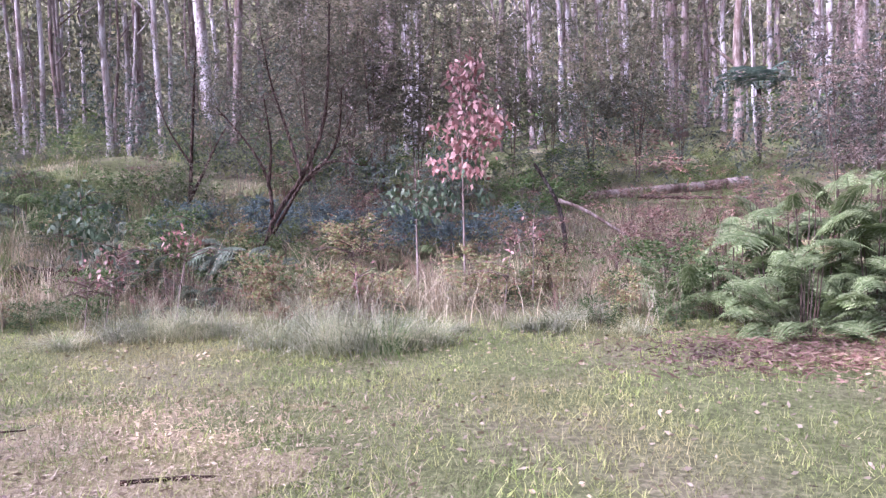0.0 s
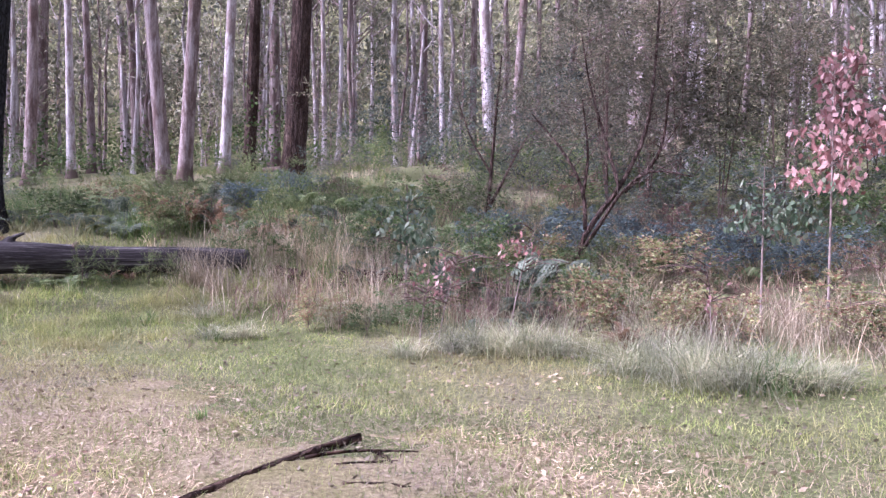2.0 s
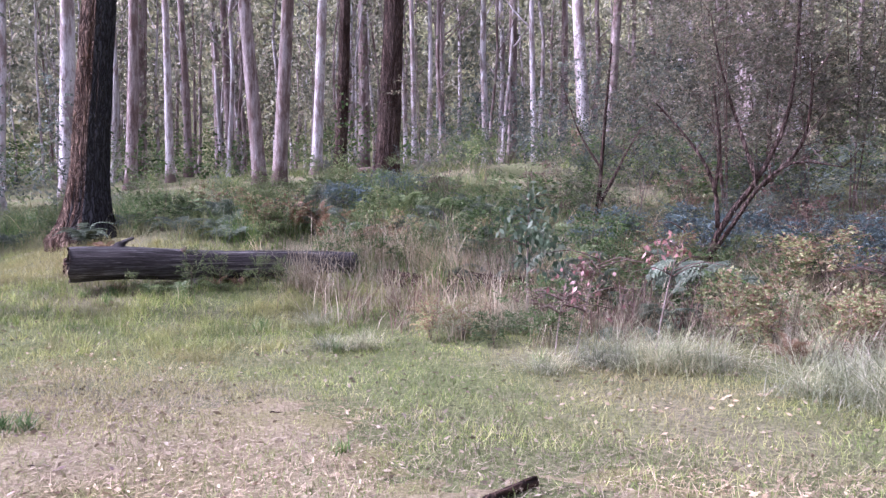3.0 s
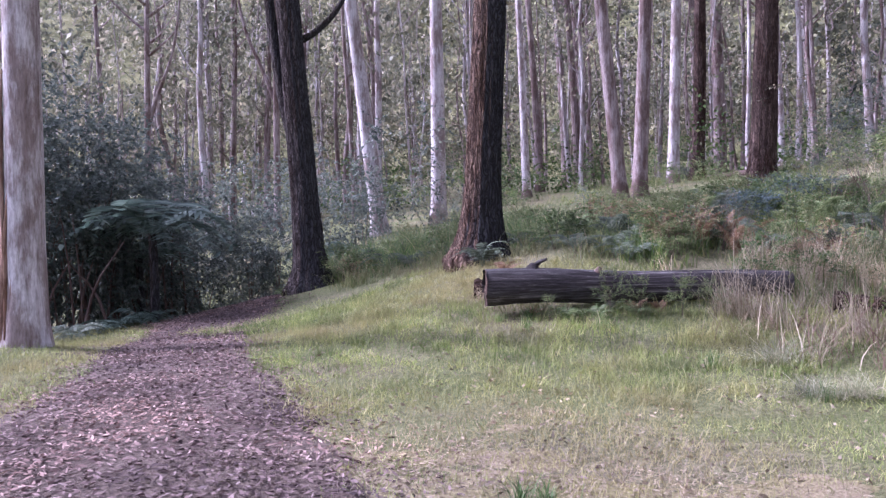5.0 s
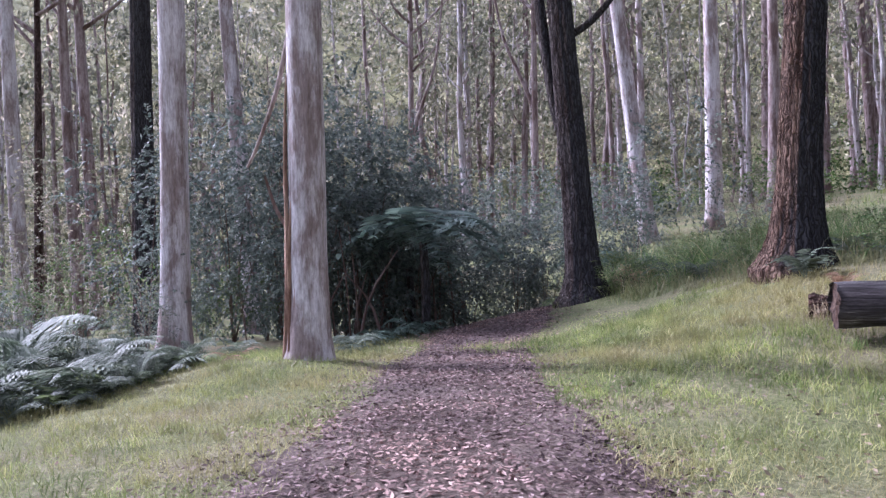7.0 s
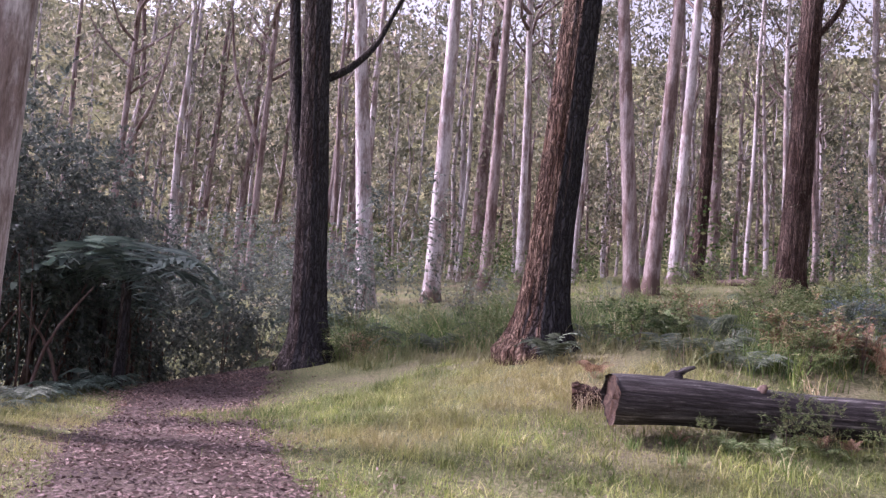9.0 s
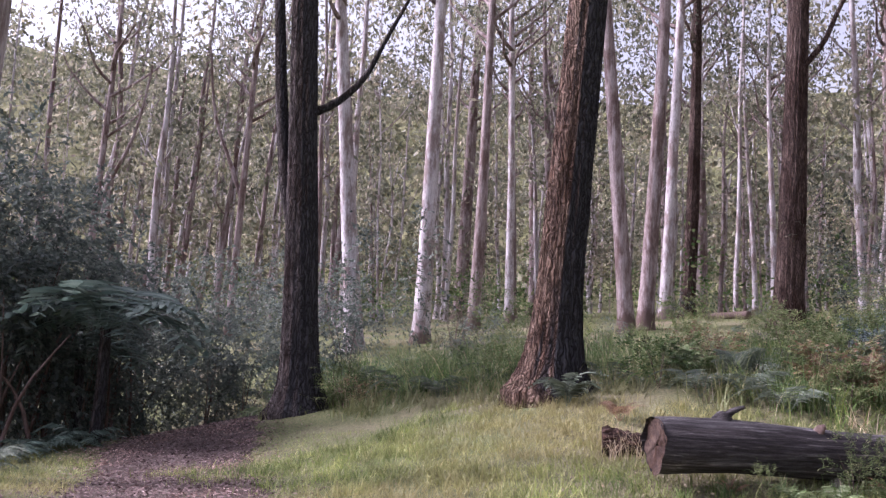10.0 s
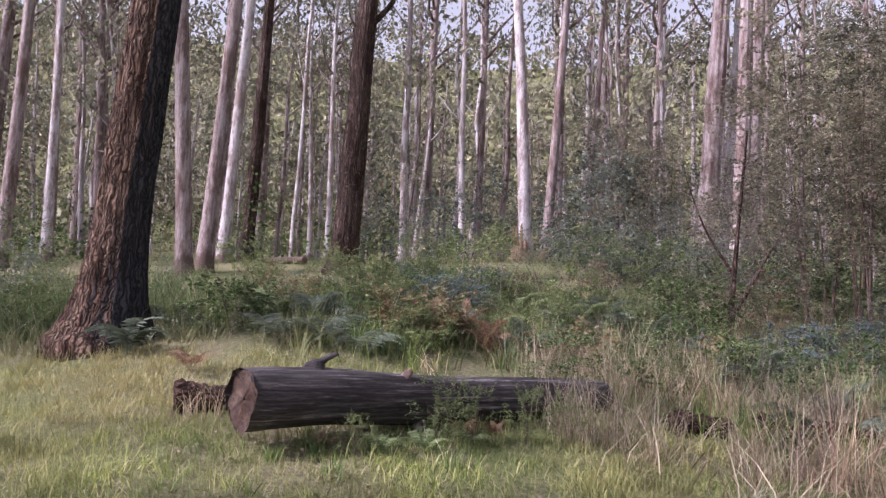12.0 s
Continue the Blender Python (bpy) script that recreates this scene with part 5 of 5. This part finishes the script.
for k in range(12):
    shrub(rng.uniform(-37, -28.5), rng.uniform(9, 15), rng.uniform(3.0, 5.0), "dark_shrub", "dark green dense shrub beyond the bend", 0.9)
stems = []
for k in range(70):
    u = rng.uniform(0, 1)
    x, y = -24.6 - 9 * u + rng.normal(0, 0.8), 6.6 + 7 * u + rng.normal(0, 0.9)
    if across([x], [y])[0] > -0.12:
        continue
    z, h, a = gz(x, y), rng.uniform(1.6, 3.2), rng.normal(0, 0.45, 2)
    stems.append(stick([(x, y, z - 0.1), (x + 0.3 * a[0], y + 0.3 * a[1], z + 0.5 * h), (x + a[0], y + a[1], z + h)], rng.uniform(0.02, 0.055), 0.012, 6, 6, 0.05))
stuff("thicket_stems", stems, "twig", "dark upright stems of the thicket beyond the bend", "scrub")
for k in range(24):
    shrub(rng.uniform(2, 15), rng.uniform(22, 33), rng.uniform(0.4, 0.85), ("pinkscrub", "wattle")[k % 2], "low dry scrub about the fallen trunk", 1.5)
for k in range(34):
    shrub(rng.uniform(1, 13), rng.uniform(26.5, 40), rng.uniform(0.7, 1.8), ("pinkscrub", "wattle", "feather", "dark_shrub")[k % 4], "tangled scrub round the fallen trunk", 1.3)
for k in range(76):
    shrub(rng.uniform(-15, 5), rng.uniform(26.2, 36), rng.uniform(0.8, 1.9), ("dark_shrub", "feather", "low", "wattle")[k % 4], "dark scrub at the feet of the upper trees", 1.4)
for x, y, h in ((-11.72, 10.62, 0.7), (-11.45, 10.95, 0.55), (-12.3, 10.0, 0.4), (-11.0, 11.3, 0.6), (-10.6, 11.5, 0.55)):
    shrub(x, y, h, "feather", "feathery green herb growing up in front of the log", 0.8)
for k in range(46):
    shrub(rng.uniform(4, 26), rng.uniform(33, 46), rng.uniform(2.6, 5.5), ("dark_shrub", "wattle", "dark_shrub")[k % 3], "tall scrub under the trees behind the clearing", 0.85)
for k in range(40):   # scrub over the bank behind the clearing
    shrub(rng.uniform(-13, 2.5), rng.uniform(18.5, 26), rng.uniform(0.7, 1.6), ("wattle", "pinkscrub", "low", "wattle")[k % 4], "mixed low scrub on the bank behind the clearing", 1.2)
for k in range(30):
    shrub(rng.uniform(-24, -5), rng.uniform(27, 36), rng.uniform(1.6, 3.8), ("wattle", "dark_shrub", "dark_shrub")[k % 3], "dark green bushes under the upper trees", 0.9)
for k in range(26):   # scrub over the slope behind the forked tree
    x, y = rng.uniform(-37, -24.5), rng.uniform(18.5, 27)
    shrub(x, y, rng.uniform(0.9, 1.8) if x > -29 else rng.uniform(1.8, 3.6), ("wattle", "dark_shrub", "shrub")[k % 3], "grey-green scrub behind the forked tree", 1.0)
for k in range(18):
    s = k / 17
    fern(-22.4 - 7 * s + rng.normal(0, 0.2), 6.7 + 4.6 * s + rng.normal(0, 0.25), rng.uniform(0.5, 0.9), 8, "fern_dark", "shaded low fern at the edge of the track")
for k in range(16):
    shrub(rng.uniform(-31, -22.5), rng.uniform(-1.5, 5.6), rng.uniform(0.9, 2.6), ("wattle", "shrub", "dark_shrub")[k % 3], "straggling shrub between the gum trunks", 0.8)
for k in range(44):
    shrub(rng.uniform(4, 26), rng.uniform(27, 56), rng.uniform(1.2, 4.0), ("wattle", "pinkscrub", "wattle")[k % 3], "scrub on the hillside to the forest edge", 1.0)
for k in range(40):
    shrub(rng.uniform(-36, -8), rng.uniform(27, 46), rng.uniform(0.6, 1.8), ("low", "feather", "low", "dark_shrub")[k % 4], "low scrub on the upper slope", 1.1)
for k in range(34):
    shrub(rng.uniform(-56, -30), rng.uniform(-14, 5), rng.uniform(2.5, 6.5), "shrub" if k % 3 else "wattle", "straggling grey-green shrub in the gully", 0.7)
for x, y, h in ((-13.6, 48.5, 6.2), (-12.2, 47.5, 6.8), (-10.8, 48, 6.0), (-9.6, 46.5, 5.6), (-8.7, 47.5, 6.2), (-11.5, 46.2, 5.0), (-18.5, 50, 4.8), (-20, 52, 6)):
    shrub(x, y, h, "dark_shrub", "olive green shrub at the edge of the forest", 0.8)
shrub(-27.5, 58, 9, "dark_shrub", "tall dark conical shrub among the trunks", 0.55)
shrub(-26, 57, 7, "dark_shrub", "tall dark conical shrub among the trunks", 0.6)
def feather_crown(mat):
    """The crown of a thin young wattle, root at the ground: feathery twigs in open tiers."""
    parts = [spray_cloud(84, (rng.normal(0, 0.7), rng.normal(0, 0.7), z), (1.4, 1.4, 0.75), 0.55, 18, 0.105, 0.021, 0.6, 0.45) for z in (2.3, 3.0, 3.7, 4.5, 5.3, 6.2)]
    v, f = join(parts)
    return mesh_np("foliage", v, f, [mat])


FEATHER = {m: [feather_crown(m) for _ in range(3)] for m in ("wattle", "weeping")}


def feather_tree(x, y, size, mat, label):
    t = thing("young_wattle", x, y, label, "small tree", "thin young wattles", turn=rng.uniform(0, 360), size=size)
    for k in range(3):
        a, r = rng.uniform(0, 6.28), rng.uniform(0.2, 0.9)
        ex, ey = r * math.cos(a), r * math.sin(a)
        part("stem", stick_mesh("stem", [([(0.05 * k, 0, -0.1), (0.25 * ex, 0.25 * ey, 1.6), (0.6 * ex, 0.6 * ey, 3.6), (ex, ey, 6.2)], 0.026, 0.006, 6, 12)], "twig"), t)
        for z in (1.8, 2.7, 3.6, 4.5):
            b, q = rng.uniform(0, 6.28), rng.uniform(0.5, 1.2)
            px, py = ex * z / 6.2, ey * z / 6.2
            part("branch", stick_mesh("branch", [([(px, py, z), (px + 0.5 * q * math.cos(b), py + 0.5 * q * math.sin(b), z + 0.35), (px + q * math.cos(b), py + q * math.sin(b), z + 0.5)], 0.009, 0.003, 5, 6)], "twig"), t)
    part("foliage", FEATHER[mat][int(rng.integers(0, 3))], t, "open feathery %s foliage" % ("grey-green" if mat == "wattle" else "pinkish grey"))


for x, y, z in ((-11.2, 47.0, 1.25), (-9.6, 46.2, 1.1), (-8.6, 48.0, 1.25), (-5.9, 25.4, 1.15), (-5.4, 22.4, 1.0), (-4.6, 24.8, 1.2), (-3.6, 22.8, 1.0), (-2.6, 25.2, 1.1), (-5.0, 27.0, 1.25), (-13.2, 49.0, 1.2), (-1.2, 24.0, 0.95), (0.6, 31.0, 1.0), (2.2, 33.0, 1.15), (4.0, 34.5, 1.1), (6.0, 35.0, 1.2), (-0.8, 29.0, 1.15), (-4.0, 28.0, 1.3), (8.2, 36.5, 1.15)):
    feather_tree(x, y, z, "wattle", "thin young wattle with feathery grey-green foliage on the bank")
for x, y, z in ((10.4, 25.5, 0.9), (12.0, 26.5, 1.0), (13.2, 24.5, 0.95)):
    feather_tree(x, y, z, "weeping", "thin young tree with withered pinkish grey foliage")
for x, y, h in ((-2.4, 20.8, 1.9), (-3.6, 21.6, 2.0), (-1.4, 21.2, 1.7), (-4.6, 21.8, 1.5)):
    shrub(x, y, h, "dark_shrub", "rounded dark green bush on the slope", 1.2)
for k in range(22):
    shrub(rng.uniform(-7.5, -0.2), rng.uniform(16.4, 19.4), rng.uniform(0.6, 1.0), "blue", "low bush of blue-green leaves in the hollow", 1.2)
for k in range(14):
    shrub(rng.uniform(-15, -9), rng.uniform(16.5, 22), rng.uniform(0.6, 1.0), "blue" if k % 2 else "low", "low blue-green bush on the slope", 1.1)
for x, y, h in ((-3.4, 11.0, 0.95), (-2.7, 11.2, 0.85), (-3.9, 11.3, 0.9), (-2.1, 11.4, 0.8), (-7.3, 10.1, 0.6), (-7.0, 10.4, 0.6), (-0.4, 11.4, 0.8), (0.5, 11.8, 0.9), (1.3, 11.0, 0.7)):
    shrub(x, y, h, "rust", "rust-red and yellow-green low shrub at the scrub edge", 1.0)
for x, y, h in ((-6.5, 10.2, 0.5), (-5.9, 10.5, 0.55), (-6.2, 11.0, 0.8), (-8.4, 15, 1.1), (-6.9, 15.8, 1.3), (-9.4, 16.5, 1.2), (-5.6, 12.6, 0.9), (-4.4, 12.4, 0.9), (1.6, 12.4, 1.0), (2.4, 13, 1.0), (0.9, 10.1, 0.5), (1.8, 9.9, 0.5)):
    shrub(x, y, h, "low", "low green bush at the clearing edge", 1.1)
for k in range(24):
    shrub(rng.uniform(1.5, 12), rng.uniform(14, 26), rng.uniform(0.8, 1.5), "pinkscrub", "low dry scrub with pinkish-brown leaves", 1.3)
for k in range(60):
    x, y = rng.uniform(-34, 10), rng.uniform(15, 40)
    shrub(x, y, rng.uniform(0.5, 1.3), ("low", "feather", "dark_shrub")[k % 3], "low bush on the grassy slope", 1.0)
for k in range(44):
    x, y = rng.uniform(-6.2, 9), rng.uniform(11, 17)
    shrub(x, y, rng.uniform(0.5, 1.2), ("rust", "low", "pinkscrub")[k % 3], "tangled low scrub of the clearing edge", 1.3)
for k in range(84):
    x, y = rng.uniform(-24, -8.5), rng.uniform(13.4, 22)
    shrub(x, y, rng.uniform(0.5, 1.15), ("feather", "low", "low", "feather", "rust", "feather", "wattle")[k % 7], "low mixed herbs and bushes behind the log", 1.2)
tufts("herb_stalks", [(x, y, rng.uniform(0.5, 1.2)) for x, y in zip(*scatter(150, -18, -6, 13.4, 20))], "sedge", "tall green herb stalks behind the log", 0.85, 0.006, 0.5, 30, 0.25)
tufts("slope_straw", [(x, y, rng.uniform(0.5, 1.0)) for x, y in zip(*scatter(85, -26, -6, 12.8, 28))], "dry", "scattered dry straw stalks on the slope", 0.7, 0.006, 0.6, 22, 0.3)


for mat, rest in FAR.items():
    stuff("far_scrub", rest, mat, "distant scrub of the forest edge, %s" % {"shrub": "olive green", "dark_shrub": "dark green", "wattle": "grey-green", "pinkscrub": "pinkish brown"}.get(mat, "mixed"), "scrub")


# ---- grass, litter ----
def lawn():
    x, y = scatter(340000, -22, 7, -3, 11.5)
    near = np.hypot(x + 6, y - 4)
    keep = rng.uniform(0, 1, len(x)) < np.clip(1.25 - near / 18, 0.25, 1)
    x, y = x[keep], y[keep]
    a = across(x, y)
    edge = np.where((x > -8.0), 0.0, 1.0)
    inside = (a > 0.03 + rng.normal(0, 0.07, len(a))) & (a < 0.97 + rng.normal(0, 0.07, len(a))) & (edge > 0)
    bare = (x > -8.0) & (a > 0.1) & (a < 0.75)
    worn = (y < 6.1 + 0.5 * np.sin(1.7 * x) + 0.4 * np.sin(4.1 * x + 1)) & (x > -9) & (x < -1.8 + 0.6 * np.sin(3 * y)) & (rng.uniform(0, 1, len(x)) < 0.22 + 0.42 * np.sin(2.2 * x + 1.3 * y) * np.sin(1.6 * x - 2.4 * y))
    ok = ~inside & ~bare & ~worn
    x, y = x[ok], y[ok]
    roots = np.stack([x, y, height(x, y)], -1)
    stuff("lawn_grass", [blades(roots, 0.078, 0.0027, 0.85, 1)], "lawn", "short green and straw-coloured grass of the clearing", "grass")


lawn()


edge_line = [(x, 9.9 + 0.5 * math.sin(x * 1.7) + rng.normal(0, 0.6), rng.uniform(0.35, 1.0)) for x in np.arange(-9, 7, 0.3) if math.sin(x * 2.3) + rng.normal(0, 0.5) > -0.4]
tufts("edge_sedge", edge_line + [(-2.2, 8.5, 1.2), (-1.8, 8.7, 1.2), (-2.5, 8.8, 1.1), (-1.4, 8.9, 1.0), (-4.4, 9.6, 1.1), (-4.9, 9.8, 1.0), (-3.0, 9.0, 1.0)], "pale_sedge", "tussocks of pale grey-green arching sedge", 0.6, 0.0034, 1.45, 260, 0.22)
tufts("sedge_grass", [(-1.6, 8.6, 0.8), (-19.2, 14.0, 1.5), (-19.7, 14.6, 1.6), (-18.8, 14.3, 1.3), (-20.4, 14.4, 1.4), (-20.0, 15.2, 1.5), (-21.2, 14.4, 1.4), (-21.8, 14.9, 1.5), (-18.4, 14.9, 1.3), (-21.5, 13.9, 1.5), (-22.5, 14.5, 1.6)] + [(rng.uniform(-24, -17.8), rng.uniform(14.2, 18), rng.uniform(1.0, 1.9)) for _ in range(44)], "sedge", "tussocks of green arching sedge", 0.62, 0.006, 0.95, 110, 0.2)
tufts("strap_sedge", [(rng.uniform(-27, -19.3), rng.uniform(14.2, 18.5), rng.uniform(0.7, 1.3)) for _ in range(120)], "sedge", "lush strap-leaved green sedge on the bank", 0.95, 0.013, 0.9, 46, 0.25)
tufts("long_dry_grass", [(-14.1, 10.3, 0.4), (-13.9, 10.5, 0.45), (-14.4, 10.7, 0.4)] + [(x, y, h) for x, y, h in [(rng.uniform(-11.3, -7.0), rng.uniform(11.4, 15.0), rng.uniform(0.5, 1.1)) for _ in range(110)] if not (-9.9 < x and 11.8 < y < 13.6)] + [(rng.uniform(-9, 4), rng.uniform(10.3, 12.5), rng.uniform(0.5, 0.9)) for _ in range(45)], "dry", "tall pale dry grass", 0.9, 0.0035, 0.6, 45, 0.22)
tufts("bank_grass", [(rng.uniform(-19, -8.5), rng.uniform(7.5, 13), rng.uniform(0.4, 1.0)) for _ in range(600)], "lawn", "longer yellow-green grass of the bank", 0.24, 0.0045, 0.85, 56, 0.32, 2)
tufts("slope_grass", [(x, y, rng.uniform(0.7, 1.3)) for x, y in zip(*scatter(480, -36, 14, 17, 46))] + [(x, y, rng.uniform(0.3, 1.2)) for x, y in zip(*scatter(700, -25, -5, 12.6, 24))], "meadow", "mixed green and straw meadow grass of the slope", 0.55, 0.009, 0.8, 36, 0.3, 2)
vx, vy = scatter(900, -23, -10.5, -1.5, 7.5)
va = across(vx, vy)
vk = (va < -0.03) | (va > 1.03)
tufts("verge_lawn", [(x, y, rng.uniform(0.5, 1.1)) for x, y in zip(vx[vk], vy[vk])], "lawn", "longer sunlit grass along the track", 0.17, 0.004, 0.9, 40, 0.3, 2)
tufts("verge_grass", [(-7.7, 4.7, 0.55), (-7.6, 4.8, 0.5), (-12.6, 9.9, 0.7), (-12.2, 10.2, 0.8), (-11.8, 10.6, 0.9), (-12.9, 9.6, 0.5), (-12.3, 9.5, 0.6), (-11.5, 10.2, 0.8), (-5.55, 5.5, 0.4), (-5.6, 9.3, 0.7), (-8.0, 9.0, 0.7), (-9.5, 9.6, 0.8)], "sedge", "green grass tufts beside the track", 0.3, 0.005, 0.6, 70, 0.12, 2)


def litter():
    x, y = scatter(290000, -30.5, 2, -2, 16)
    a = across(x, y)
    fall = np.maximum(np.maximum(-a, a - 1), 0)
    keep = rng.uniform(0, 1, len(a)) < np.exp(-fall / 0.13)
    x, y = x[keep], y[keep]
    roots = np.stack([x, y, height(x, y) + 0.045 * np.clip(np.sin(np.pi * np.clip(a[keep], 0, 1)), 0, 1) ** 0.5 + 0.018], -1)
    stuff("track_litter", [leaves(roots, 0.062, 0.011, 0.0, 0.22, 0.45)], "litter", "fallen brown and pinkish gum leaves on the track", "leaf litter")
    x, y = scatter(4200, -14, 6, 2.5, 10)
    roots = np.stack([x, y, height(x, y) + 0.03], -1)
    stuff("grass_litter", [leaves(roots, 0.06, 0.012, 0.0, 0.3)], "strawlitter", "scattered fallen leaves in the grass", "leaf litter")
    x, y = scatter(17000, -9, -1.4, 1.5, 6.6)
    ok = (y < 6.1 + 0.5 * np.sin(1.7 * x) + rng.normal(0, 0.25, len(x))) & (x < -1.8 + 0.6 * np.sin(3 * y) + rng.normal(0, 0.3, len(x)))
    x, y = x[ok], y[ok]
    roots = np.stack([x, y, height(x, y) + 0.02], -1)
    sx, sy = scatter(26000, -9.6, -0.9, 1.2, 6.9)
    stuff("trampled_straw", [blades(np.stack([sx, sy, height(sx, sy) + 0.012], -1), 0.07, 0.0026, 1.4, 1)], "strawlitter", "trampled dry grass of the worn ground", "grass")
    stuff("straw_litter", [leaves(roots, 0.05, 0.005, 0.0, 0.15, 0.4)], "strawlitter", "trampled straw and dry leaves on worn ground", "leaf litter")
    x, y = rng.normal(2.6, 0.8, 2600), rng.normal(8.2, 0.6, 2600)
    roots = np.stack([x, y, height(x, y) + 0.03], -1)
    stuff("fern_litter", [leaves(roots, 0.12, 0.01, 0.0, 0.25)], "pinkscrub", "fallen rusty bracken litter", "leaf litter")


tufts("dry_stalks", [(x, y, rng.uniform(0.5, 1.2)) for x, y in zip(*scatter(420, -10, 12, 10.2, 24))], "dry", "tangle of dry straw stalks in the scrub", 0.8, 0.006, 1.3, 26, 0.35)
tufts("pink_stalks", [(x, y, rng.uniform(0.5, 1.1)) for x, y in zip(*scatter(300, -9, 14, 10.4, 25))], "pinkscrub", "tangle of pinkish dead stems in the scrub", 0.8, 0.006, 1.0, 26, 0.35)


litter()
